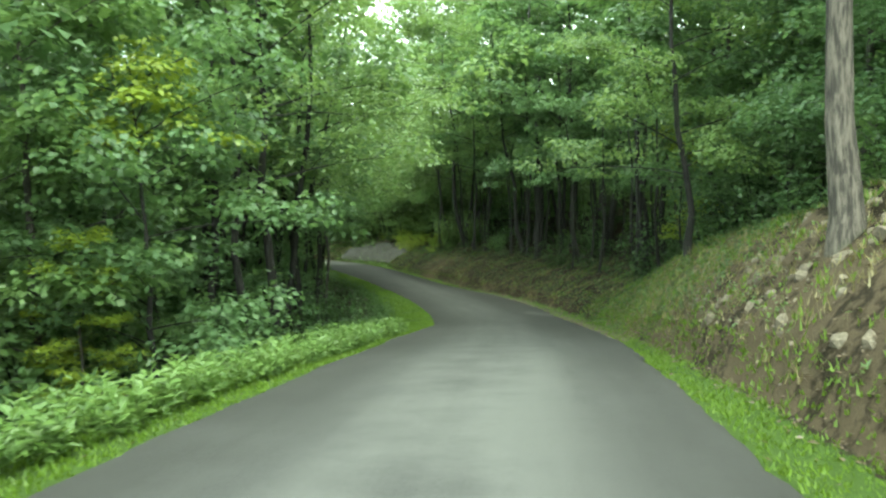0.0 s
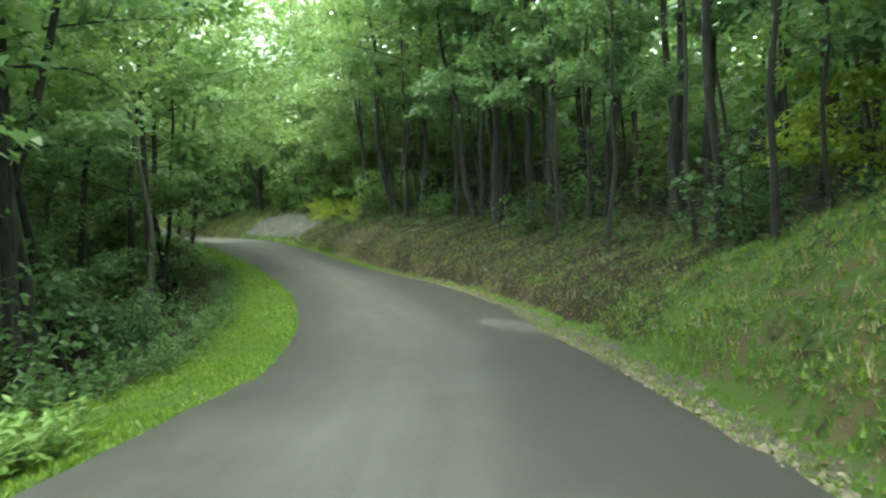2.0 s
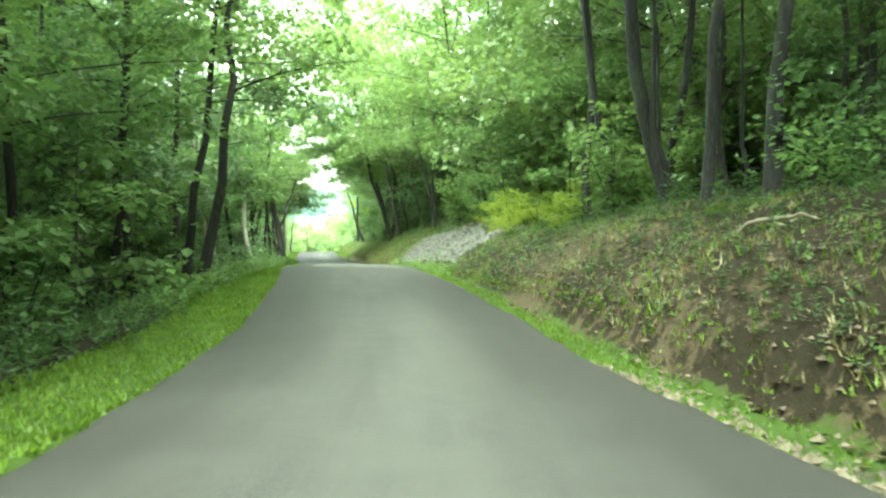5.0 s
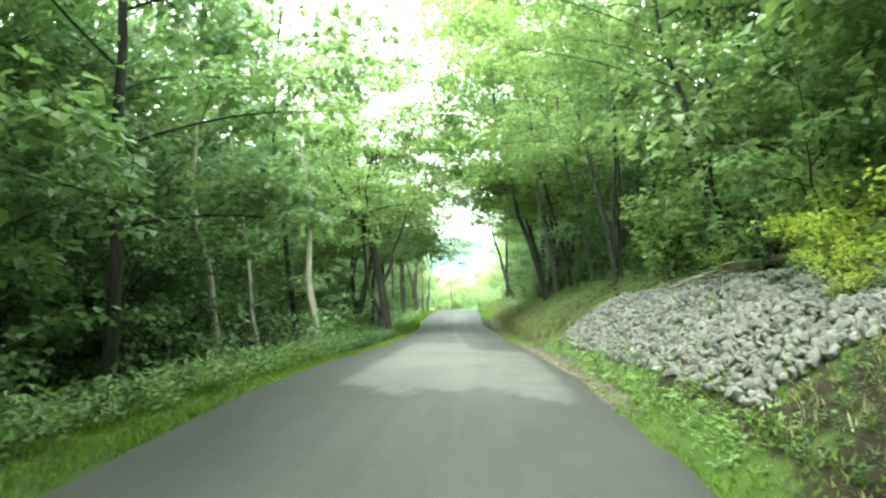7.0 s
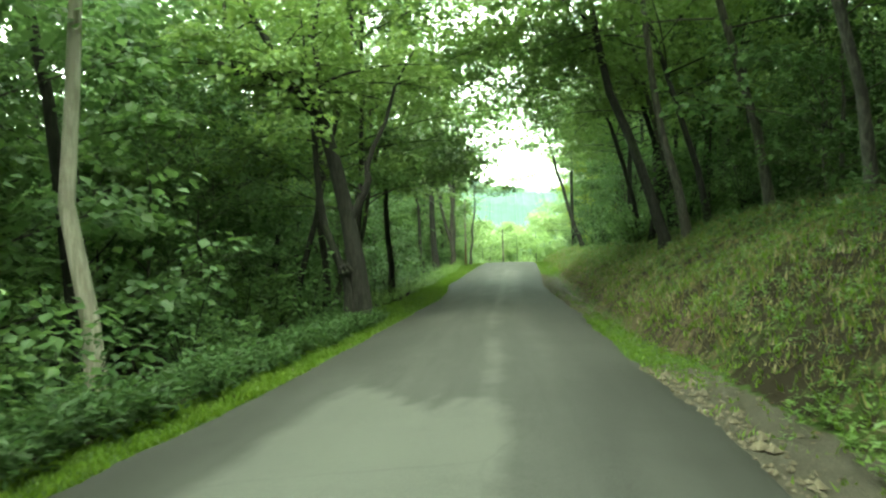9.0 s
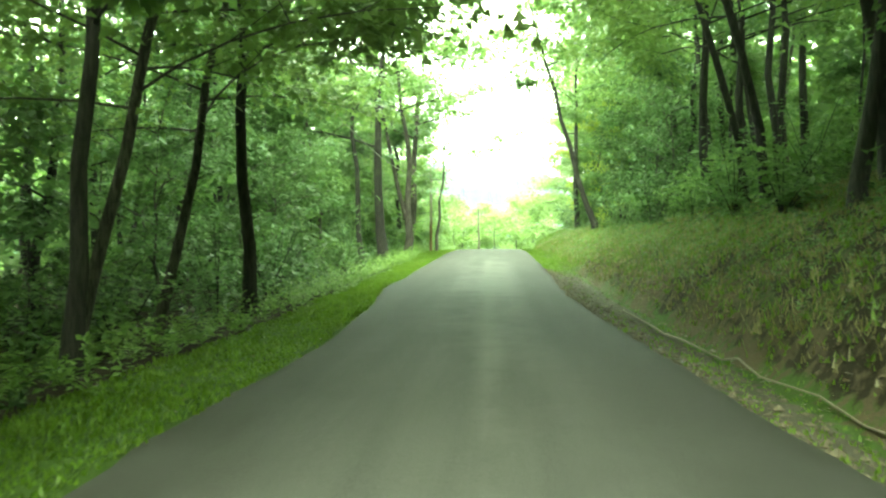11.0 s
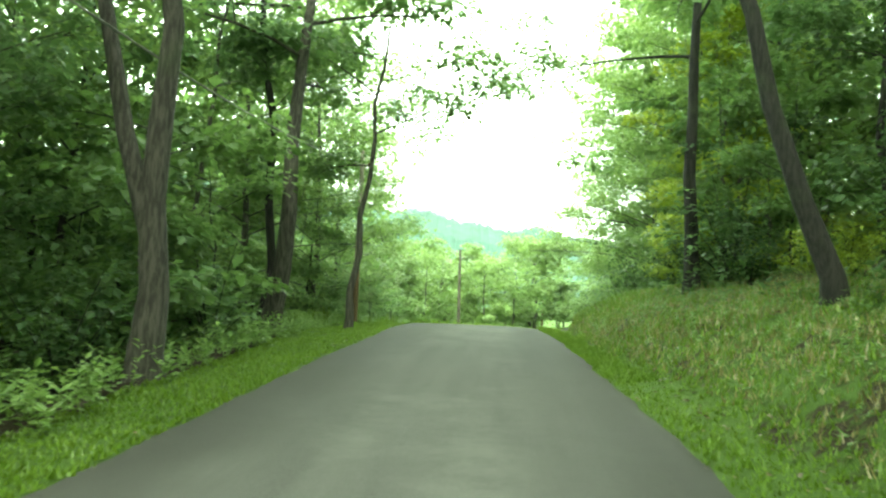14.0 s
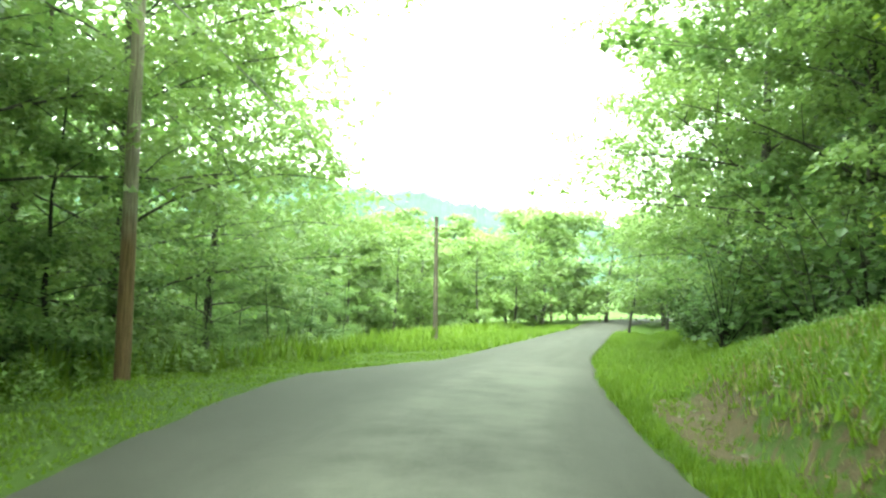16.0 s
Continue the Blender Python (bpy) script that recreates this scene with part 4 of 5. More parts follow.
BRIGHT = [
    shrub("sumac_shrub", 34, 1.9, 1.5, 1500, 0.13, LEAF_BRIGHT, "bright yellow-green sumac above the stones", group="bank shrubs"),
    shrub("paulownia_shrub", 35, 2.8, 1.6, 1300, 0.2, LEAF_LIGHT, "broad-leaved pale green shrub on the bank", group="bank shrubs"),
]

# trees that arch over the lane
for k, (a, b, turn, size) in enumerate((
        (50, -7.2, 20, 1.25), (48, 8.2, 140, 1.15), (62, -8.2, 260, 1.0), (76, -8.4, 60, 1.0), (84, -7.6, 10, 1.1), (116, -9.6, 300, 1.0),
        (133, 9.0, 45, 0.95), (142, 9.2, 100, 0.9))):
    x, y, _ = (float(v) for v in spot(a, b))
    spots.append((x, y))
    plant(OVER[k % 2], x, y, turn, size)
for a, b, turn, size in ((24, -7.6, 30, 1.1), (113, -5.6, 75, 1.0), (118, 6.2, 160, 1.0), (36, -8.0, 300, 1.25), (91, 8.0, 250, 1.05), (17, 10.2, 70, 1.0), (58, 9.8, 80, 1.2), (73, -7.0, 40, 1.2), (164, 9.5, 280, 0.95), (158, 11.0, 20, 0.95), (66, -8.6, 150, 1.05), (129, 8.8, 30, 0.95), (147, 9.6, 250, 0.85), (152, -12.0, 110, 0.95)):
    x, y, _ = (float(v) for v in spot(a, b))
    spots.append((x, y))
    plant(OVER[2], x, y, turn, size)
for a, b, turn, size in ((164, -9.4, 0, 1.0), (170, -9.2, 60, 1.0), (177, -11.0, 120, 0.9)):
    x, y, _ = (float(v) for v in spot(a, b))
    spots.append((x, y))
    plant(DENSE[0], x, y, turn, size)
for a, b, turn, size in ((168, 7.6, 0, 0.85), (173, 7.0, 100, 1.0), (180, 6.2, 200, 1.15), (188, 6.0, 300, 1.2), (197, 6.2, 40, 1.05), (176, 11.5, 20, 1.2), (168.5, 12.5, 250, 1.2), (184, 11, 130, 1.2)):
    x, y, _ = (float(v) for v in spot(a, b))
    spots.append((x, y))
    plant(DENSE[0], x, y, turn, size)
# the small one at 13.0 stands, by bright leaf colour, for a sunlit maple top
for a, b, turn, size in ((160.5, 7.4, 50, 0.62), (163.5, 6.8, 190, 0.55), (13.0, -6.7, 20, 0.36), (33, 9.4, 80, 0.9)):
    x, y, _ = (float(v) for v in spot(a, b))
    spots.append((x, y))
    plant(EDGE[3], x, y, turn, size)

for a, b, turn, size in ((166, -7.6, 40, 0.5), (171.5, -7.8, 140, 0.55), (176, -8.4, 240, 0.5), (182, -9.5, 30, 0.6), (188, -10.5, 130, 0.6), (161, -7.8, 200, 0.5), (180, -13, 20, 0.8), (187, -15, 90, 0.8)):
    x, y, _ = (float(v) for v in spot(a, b))
    spots.append((x, y))
    plant(EDGE[1], x, y, turn, size)

for a, b, turn, size in ((31, -11.5, 60, 1.0), (39, -12.0, 160, 1.0), (9, -12.5, 60, 1.1), (17, -12.0, 10, 1.1), (55, -13.0, 150, 1.0), (62, -12.0, 30, 1.0), (124, -11.0, 75, 0.95), (134, -11.5, 5, 1.0), (143, -11.5, 115, 0.95), (26, -14.5, 60, 1.2), (20, -16.0, 100, 1.1), (157, -12.5, 20, 0.95), (163, -14, 100, 0.95), (11, 10.4, 30, 1.0), (19, 12.5, 140, 1.05), (27, 11.0, 250, 1.0)):
    x, y, _ = (float(v) for v in spot(a, b))
    spots.append((x, y))
    plant(WALL[1], x, y, turn, size)
for a, b, turn, size, back in ((9.5, -7.8, 40, 0.9, 2.6), (15.0, -7.6, 160, 0.85, 1.2)):
    x, y, _ = (float(v) for v in spot(a, b))
    spots.append((x, y))
    x, y, _ = (float(v) for v in spot(a, b - back))
    plant(EDGE[0], x, y, turn, size)
# a line of field trees round the bend
for k, (a, b) in enumerate(((203, -13), (206, -19), (209, -8.5), (211, -14), (214, -7), (213, -22), (217, -11), (219, -5.8), (220, -17), (224, -8), (225, -26), (229, -13), (231, -6.5), (208, -27), (236, -10))):
    x, y, _ = (float(v) for v in spot(a, b))
    spots.append((x, y))
    plant(FIELD[k % 2], x, y, k * 67, (1.0, 1.25)[k % 2] * (0.92 + 0.08 * math.sin(k * 1.7)))
# trees leaning over the lane from either side
for k, (a, b, size) in enumerate(((90, 8.2, 1.1), (101, 7.2, 1.05), (112, -6.6, 1.05), (107, 7.4, 1.1), (119, 7.2, 1.1), (121, -6.6, 1.0), (126, 7.0, 1.0), (117, -6.3, 1.0), (111.5, 6.9, 1.0), (115, 6.7, 0.95), (123, 6.5, 1.0))):
    x, y, _ = (float(v) for v in spot(a, b))
    spots.append((x, y))
    plant(ARCH[k % 2], x, y, (180 if b > 0 else 0) - math.degrees(float(np.interp(a, S, WIDE))) + 12 * math.sin(k * 2.1), size)

# the low side: leafy edge, saplings, tall trees behind
scatter(EDGE[:3], 6, -2, 18, -10.2, -7.9, 2.3, 0.75, 1.05)
scatter(EDGE[:3], 3, 46, 74, -10.0, -7.6, 4.0, 0.7, 1.0)
scatter(SLIM, 16, 22, 58, -13.0, -6.2, 1.3)
scatter(WALL, 5, 36, 80, -17.0, -10.5, 5.0, 0.9, 1.1)
scatter(WALL, 6, 72, 130, -17.0, -10.5, 3.8, 0.85, 1.05)
scatter(WALL, 3, 134, 165, -19.0, -11.0, 4.5, 0.85, 1.1)
scatter(THICKET, 20, 70, 116, -12.5, -7.4, 1.8, 0.75, 1.15)
scatter(THICKET, 10, 118, 148, -12.0, -6.8, 1.9, 0.7, 1.1)
scatter(THICKET, 4, 40, 66, -11.5, -7.8, 2.2, 0.7, 1.0)
scatter(SAPLINGS, 3, 4, 16, -12, -7.2, 1.7)
scatter(SAPLINGS, 27, 46, 164, -13, -6.2, 1.7)
scatter(TALL, 27, -4, 112, -19, -7.0, 2.2)
scatter(TALL, 23, 112, 166, -17, -6.6, 1.9)
scatter(BACK, 12, -4, 174, -27, -15.0, 3.4)
# the hill side
scatter(EDGE[2:3], 7, 13, 34, 8.4, 11.0, 2.4, 0.85, 1.15)
scatter(TALL, 12, 28, 56, 6.6, 15, 1.3)
scatter(WALL[1:], 4, 6, 34, 9.5, 14, 3.4, 0.9, 1.1)
scatter(TALL, 10, 28, 68, 6.4, 16, 1.3)
scatter(SLIM, 40, 30, 70, 6.2, 13, 0.9)
scatter(SLIM, 16, 96, 150, 6.4, 12, 1.2)
scatter(TALL, 24, 92, 166, 6.4, 16, 1.9)
scatter(SAPLINGS, 12, 32, 66, 7.5, 15, 2.0)
scatter(THICKET, 12, 98, 152, 7.6, 11.5, 2.0, 0.7, 1.1)
scatter(SAPLINGS, 26, 66, 160, 6.4, 14, 1.6)
scatter(PALE, 5, 66, 77, 9.5, 14, 2.2, 1.15, 1.45)
scatter(PALE, 11, 78, 96, 8.6, 15, 2.4, 1.1, 1.45)
scatter(PALE, 5, 96, 110, 8.4, 15, 2.4, 0.95, 1.2)
scatter(WALL, 5, 112, 150, 10.0, 15, 4.5, 0.9, 1.1)
scatter(WALL, 3, 160, 196, 6.6, 14, 3.0, 0.8, 1.05)
scatter(BACK, 9, 10, 150, 16, 26, 3.4)
scatter(BRIGHT[:1], 8, 67, 78, 5.2, 7.2, 1.0, 0.55, 1.15)
scatter(BRIGHT, 9, 67, 80, 6.6, 9.0, 1.2, 0.7, 1.2)
for a, b, turn, size in ((93, 7.3, 20, 1.35), (91.2, 8.2, 140, 1.2), (95, 8.3, 260, 1.1)):
    x, y, _ = (float(v) for v in spot(a, b))
    spots.append((x, y))
    plant(BRIGHT[1], x, y, turn, size)
scatter(BRIGHT, 5, 80, 88, 7.2, 9.5, 1.3, 0.7, 1.0)
scatter(BRIGHT, 9, 148, 164, 6.2, 8.5, 1.4, 0.6, 0.9)
# past the bend
x, y, _ = (float(v) for v in spot(205.0, 2.0))
spots.append((x, y))
plant(SLIM[0], x, y, 40, 0.62)
scatter(FIELD, 14, 182, 215, -60, -11, 3.0, 0.6, 1.0)
scatter(FIELD, 12, 215, 246, -60, -9, 2.8, 0.85, 1.25)
scatter(FIELD, 18, 203, 246, -9, 40, 2.6, 0.8, 1.25)
scatter(SHRUBS, 34, -2, 112, -11, -5.6, 1.2)
scatter(SHRUBS, 14, 88, 108, -7.8, -4.6, 1.0, 0.6, 1.0)
scatter(SHRUBS, 28, 112, 156, -10, -5.2, 1.1)
scatter(SHRUBS, 10, 156, 182, -13, -8.6, 1.1)
scatter(SHRUBS, 30, 10, 112, 6.6, 11, 1.2)
scatter(SHRUBS, 34, 112, 166, 6.0, 10, 1.0)
scatter(SHRUBS, 16, 164, 192, 5.0, 9.5, 1.0, 0.8, 1.3)
scatter(SHRUBS, 12, 174, 200, 4.0, 5.8, 1.0, 0.8, 1.3)


# high crowns added only to shade the lane between the bends
for a, b, turn, size in ((57, -6.6, 10, 1.15), (60, 6.8, 200, 1.1)):
    x, y, _ = (float(v) for v in spot(a, b))
    plant(OVER[2], x, y, turn, size)


def sunlit_top_maple(s, u, turn):
    """A small maple whose top leaves are coloured yellow-green to stand for sunlight."""
    root = tree("maple_tree", 76, 7.4, 0.085, 0.5, 2.7, 120, 40, 0.165, BARK_DARK, LEAF_DARK, low=0.2, label="small leafy maple, sunlight coloured into its yellow-green top", core=500, group="roadside trees", folded=True)
    g = np.random.default_rng(76)
    at, ways, faced = [], [], []
    for k in range(26):
        z, a = g.uniform(5.0, 7.5), g.uniform(0, 6.28)
        r = (8.0 - z) * g.uniform(0.25, 0.8)
        p, w, o = clump(g, np.array([r * math.cos(a), r * math.sin(a), z]), g.uniform(0.4, 0.65), 42, 0.4)
        at.append(p)
        ways.append(w)
        faced.append(o)
    v, f = leaves(g, np.vstack(at), np.vstack(ways), np.full(26 * 42, 0.15), face=np.vstack(faced))
    piece("new_growth", mesh_of("new_growth", v, f, LEAF_BRIGHT), root, "yellow-green top leaves standing for sunlight")
    x, y, _ = (float(v) for v in spot(s, u))
    plant(root, x, y, turn, 0.86)


sunlit_top_maple(14.4, -6.2, 40)
for a, b, turn, size in ((79, -12.5, 40, 1.1), (88.5, -15.0, 170, 1.15), (95.5, -15.5, 290, 1.15)):
    x, y, _ = (float(v) for v in spot(a, b))
    plant(WALL[1], x, y, turn, size)
for a, b, turn, size in ((171, 9.8, 30, 0.9), (178, 8.8, 140, 0.9), (186, 8.6, 260, 0.9), (165, -13.0, 80, 0.9), (172, -13.5, 200, 0.95), (158, -15.5, 320, 0.95)):
    x, y, _ = (float(v) for v in spot(a, b))
    plant(WALL[0], x, y, turn, size)
x, y, _ = (float(v) for v in spot(98.0, -6.0))
plant(SLIM[0], x, y, 200, 1.0)
x, y, _ = (float(v) for v in spot(165.4, 7.2))
plant(EDGE[3], x, y, 75, 0.72)
for a, b, turn, size in ((85, -12.5, 20, 1.0), (92, -12.0, 130, 1.0), (99.5, -12.5, 250, 1.0)):
    x, y, _ = (float(v) for v in spot(a, b))
    plant(WALL[1], x, y, turn, size)


# ---------------------------------------------------------------- far woods and hills
def far_woods(name, count, bounds, low, high, size, mat, seed, label):
    """Foliage of the woods' depth, beyond the trees that one can tell apart: hanging clumps of leaves."""
    g = np.random.default_rng(seed)
    s0, s1, u0, u1 = bounds
    n = count // 14
    s, u = g.uniform(s0, s1, n), g.uniform(u0, u1, n)
    x, y, z = spot(s, u)
    c = np.stack([x, y, z + low + (high - low) * g.uniform(0, 1, n) ** 0.8], 1)
    at = np.repeat(c, 14, 0) + g.normal(0, 1, (n * 14, 3)) * np.array([1.1, 1.1, 0.45])
    v, f = leaves(g, at, g.normal(0, 1, (n * 14, 3)), size, folded=False)
    tagged(new(name, mesh_of(name, v, f, mat)), label, "woods", kind="stuff")


far_woods("woods", 26000, (-14, 84, -40, -16), 0.2, 14, 0.9, LEAF_DARK, 91, "deep shaded green foliage of the low woods")
far_woods("woods", 52000, (-6, 185, 15, 34), 0.1, 8.5, 0.85, LEAF_MAPLE, 92, "deep shaded green foliage of the hillside woods")
far_woods("woods", 26000, (76, 112, -36, -15), 0.1, 16.0, 0.8, LEAF_DARK, 97, "deep shade behind the pale sycamores")
far_woods("woods", 26000, (112, 180, -36, -18), 0.1, 8.0, 0.7, LEAF_MAPLE, 94, "low green thicket deep in the woods")
far_woods("woods", 28000, (150, 200, -40, -14), 0.3, 17, 0.6, LEAF_MAPLE, 95, "green woods beside the last bend")
far_woods("woods", 24000, (160, 215, 9.5, 35), 0.3, 16, 0.6, LEAF_MAPLE, 96, "green woods above the last bank")
far_woods("woods", 56000, (184, 247, -90, -13), 0.1, 9.0, 0.5, LEAF_FIELD, 93, "pale sunlit green woods across the field")


def hill(name, x, y, length, turn, height, seed, label):
    """A wooded ridge far off, its skyline uneven with treetops."""
    g = np.random.default_rng(seed)
    t = np.linspace(-1, 1, 480)
    crest = height * (1 - 0.62 * np.tanh(t * 1.3) + 0.03 * np.sin(t * 31 + seed) + 0.02 * np.sin(t * 67 + 1)) + g.uniform(0, 0.035, 480) * height
    rows = []
    for q in (0, 0.25, 0.5, 0.75, 0.95, 1.0):
        lump = g.normal(0, 0.012 * height, 480) * (q > 0)
        rows.append(np.stack([t * length, np.full(480, q * height * 2.2) + lump * 3, -8 + crest * math.sin(q * math.pi / 2) + lump], 1))
    rows.append(np.stack([t * length, np.full(480, height * 5.0), np.full(480, -8.0)], 1))
    v = np.vstack(rows)
    idx = np.arange(len(v)).reshape(len(rows), 480)
    f = np.stack([idx[:-1, :-1], idx[:-1, 1:], idx[1:, 1:], idx[1:, :-1]], -1).reshape(-1, 4)
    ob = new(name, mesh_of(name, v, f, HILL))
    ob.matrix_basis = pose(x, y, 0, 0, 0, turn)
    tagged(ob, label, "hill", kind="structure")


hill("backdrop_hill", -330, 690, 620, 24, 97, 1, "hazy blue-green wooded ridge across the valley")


# ---------------------------------------------------------------- low growth
def blades(name, count, bounds, keep, low, high, mat, seed, label, width=0.016):
    """Grass, three blades to a tuft."""
    g = np.random.default_rng(seed)
    s, q = g.uniform(bounds[0], bounds[1], count), g.uniform(0, 1, count)
    u = keep(s, q, g)
    ok = np.isfinite(u)
    s, u = s[ok], u[ok]
    x, y, z = spot(s, u)
    n = len(s)
    at = np.repeat(np.stack([x, y, z - 0.015], 1), 3, 0) + np.c_[g.normal(0, 0.03, (3 * n, 2)), np.zeros(3 * n)]
    a = g.uniform(0, 6.28, 3 * n)
    h = g.uniform(low, high, 3 * n) * np.repeat(0.7 + 0.5 * (np.sin(x * 1.3) * np.cos(y * 1.1) * 0.5 + 0.5), 3)
    side = np.stack([np.cos(a), np.sin(a), np.zeros(3 * n)], 1) * width
    tip = at + np.stack([np.sin(a) * h * 0.5 + g.normal(0, 0.02, 3 * n), -np.cos(a) * h * 0.5, h], 1)
    v = np.stack([at - side, at + side, tip], 1).reshape(-1, 3)
    tagged(new(name, mesh_of(name, v, np.arange(9 * n).reshape(-1, 3), mat)), label, "grass", kind="stuff")


def left_verge(s, q, g):
    return -half_left(s) - 0.02 - q * (verge_left(s) + 0.3) + g.normal(0, 0.03, len(s))


def right_verge(s, q, g):
    return half_right(s) + 0.02 + q * np.maximum(bank_start(s) - half_right(s) + 0.25, 0.3) + np.where(g.uniform(0, 1, len(s)) < table(s, (14, 0.0), (20, .4), (30, .4), (38, .8), (50, .85), (56, .3), (62, 0), (76, .2), (80, .85), (95, .9), (99, .1), (110, .5), (122, .93), (131, .93), (136, 0), (154, 0.1), (160, .5), (168, 0)), np.nan, 0)


def right_bank(s, q, g):
    u = bank_start(s) + q * 3.4
    thin = table(s, (-5, .25), (12, .2), (18, .5), (30, .5), (36, .14), (55, .14), (70, .12), (90, .15), (96, .45), (110, .4), (126, .45), (140, .5), (155, .55), (162, .9), (168, 1.0))
    thin = thin - 1.3 * np.exp(-((s - 163.2) / 2.6) ** 4 - ((u - 2.45) / 0.4) ** 4) - 0.5 * np.exp(-((s - 63) / 3) ** 4 - ((u - 3.6) / 0.7) ** 4)
    patch = bumps(s, u, 1.6, 0.55, 4.0)
    return np.where(g.uniform(0, 1, len(s)) < thin + patch * 0.5, u, np.nan)


blades("grass", 60000, (-2, 178), left_verge, 0.025, 0.08, GRASS, 101, "bright green mown grass of the low verge", 0.019)
blades("grass", 6000, (178, 216), left_verge, 0.12, 0.3, GRASS, 105, "long grass at the bend's low side", 0.03)
blades("grass", 24000, (2, 178), right_verge, 0.03, 0.09, GRASS, 102, "bright green grass strip at the bank's foot")
blades("grass", 8000, (148, 166), lambda s, q, g: np.where((np.abs(s - 163.2) < 2.5) & (q > 0.35), np.nan, half_right(s) + 0.03 + q * (bank_start(s) - half_right(s))), 0.04, 0.14, GRASS, 108, "trodden grass at the lane's edge", 0.016)
blades("grass", 13500, (157.5, 208), lambda s, q, g: np.where((np.abs(s - 163.2) < 2.5) & (np.abs(half_right(s) + 0.04 + q * 4.2 - 2.45) < 0.36), np.nan, half_right(s) + 0.04 + q * 4.2), 0.06, 0.2, GRASS, 107, "long grass beside the narrowing lane", 0.016)
blades("grass", 60000, (4, 178), right_bank, 0.05, 0.15, GRASS, 103, "rough grass and weeds on the cut bank", 0.014)


def dry_bank(s, q, g):
    u = bank_start(s) + 0.1 + q * 4.2
    thin = table(s, (8, .3), (13, .5), (17, .9), (26, .8), (34, .3), (74, .3), (76, 0), (92, 0), (94, .6), (118, .8), (157, .8), (162, .5), (168, .4))
    return np.where(g.uniform(0, 1, len(s)) < thin + bumps(s, u, 1.1, 0.6, 8.0), u, np.nan)


blades("dry_grass", 42000, (8, 168), dry_bank, 0.05, 0.18, STRAW, 106, "dry straw-coloured grass on the bank", 0.011)
blades("field_grass", 16000, (160, 215), lambda s, q, g: -HALF - 3.5 - q * 26, 0.3, 0.8, GRASS, 104, "tall unmown meadow grass beyond the bend", 0.05)


def weeds(name, count, bounds, across, low, high, leaf, mat, seed, label, rows=6):
    """Leafy stalks: pairs of leaves up a stem."""
    g = np.random.default_rng(seed)
    s = g.uniform(bounds[0], bounds[1], count)
    u = across(s, g)
    ok = np.isfinite(u)
    s, u = s[ok], u[ok]
    x, y, z = spot(s, u)
    n = len(s)
    h = g.uniform(low, high, n)
    at, ways = [], []
    for k in range(rows):
        a = g.uniform(0, 6.28, n) + k * 1.57
        for half in (0, math.pi):
            at.append(np.stack([x, y, z + h * (0.25 + 0.75 * k / (rows - 1))], 1) + g.normal(0, 0.02, (n, 3)))
            ways.append(np.stack([np.cos(a + half), np.sin(a + half), np.full(n, 0.35)], 1))
    v, f = leaves(g, np.vstack(at), np.vstack(ways), leaf, 0.1, 0.24, 0.1 < leaf < 0.19)
    tagged(new(name, mesh_of(name, v, f, mat)), label, "weeds", kind="stuff")


weeds("weeds", 900, (-1, 26), lambda s, g: -HALF - 0.55 - np.abs(g.normal(0.25, 0.6, len(s))), 0.16, 0.5, 0.15, LEAF_WEED, 111, "lush knee-high weeds along the low verge")
# shaded stretches get the darkened leaf colour, open stretches the brighter one
for bounds, count, leaf_of, seed in (((20, 62), 680, LEAF_SHADE, 112), ((62, 91), 700, LEAF_WEED, 127), ((91, 112), 340, LEAF_SHADE, 128), ((112, 170), 1000, LEAF_WEED, 126)):
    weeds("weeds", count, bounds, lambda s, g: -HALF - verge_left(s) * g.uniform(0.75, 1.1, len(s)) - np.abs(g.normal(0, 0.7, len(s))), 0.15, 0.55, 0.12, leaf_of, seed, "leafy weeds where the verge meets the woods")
weeds("weeds", 3600, (6, 170), lambda s, g: bank_start(s) + g.uniform(0.2, 4.2, len(s)), 0.05, 0.22, 0.07, LEAF_MAPLE, 113, "low leafy weeds on the clay bank", 4)
weeds("undergrowth", 4200, (0, 172), lambda s, g: -HALF - verge_left(s) - g.uniform(0.4, 14, len(s)), 0.15, 0.9, 0.2, LEAF_SHADE, 114, "shade-darkened green undergrowth on the low forest floor", 5)
weeds("weeds", 3600, (34, 74), lambda s, g: bank_start(s) + g.uniform(0.1, 4.2, len(s)), 0.05, 0.2, 0.075, LEAF_SHADE, 116, "sparse low weeds over the brown bank", 4)
weeds("weeds", 380, (73, 94), lambda s, g: bank_start(s) + g.normal(-0.05, 0.2, len(s)), 0.08, 0.35, 0.085, LEAF_WEED, 117, "light green weeds at the foot of the stones", 5)
weeds("weeds", 5200, (94, 168), lambda s, g: bank_start(s) + 0.3 + g.uniform(0.1, 4.6, len(s)) + np.where(bumps(s, s, 1.3, 1.0, 3.0) > 0.15, 0, 0.6), 0.05, 0.24, 0.07, LEAF_MAPLE, 118, "rough dark green weeds over the grassy bank", 4)
weeds("weeds", 900, (14, 34), lambda s, g: bank_start(s) + g.uniform(0.1, 3.6, len(s)), 0.06, 0.3, 0.085, LEAF_SHADE, 119, "rough weeds over the clay bank", 4)
weeds("weeds", 900, (90, 108), lambda s, g: -half_left(s) - g.uniform(0.35, 1.6, len(s)), 0.12, 0.42, 0.12, LEAF_SHADE, 120, "shade-darkened leafy weeds crowding the narrow verge")
weeds("undergrowth", 5200, (4, 172), lambda s, g: bank_start(s) + 2.2 + g.uniform(0, 15, len(s)), 0.15, 0.9, 0.2, LEAF_SHADE, 115, "shade-darkened green undergrowth on the hillside floor", 5)


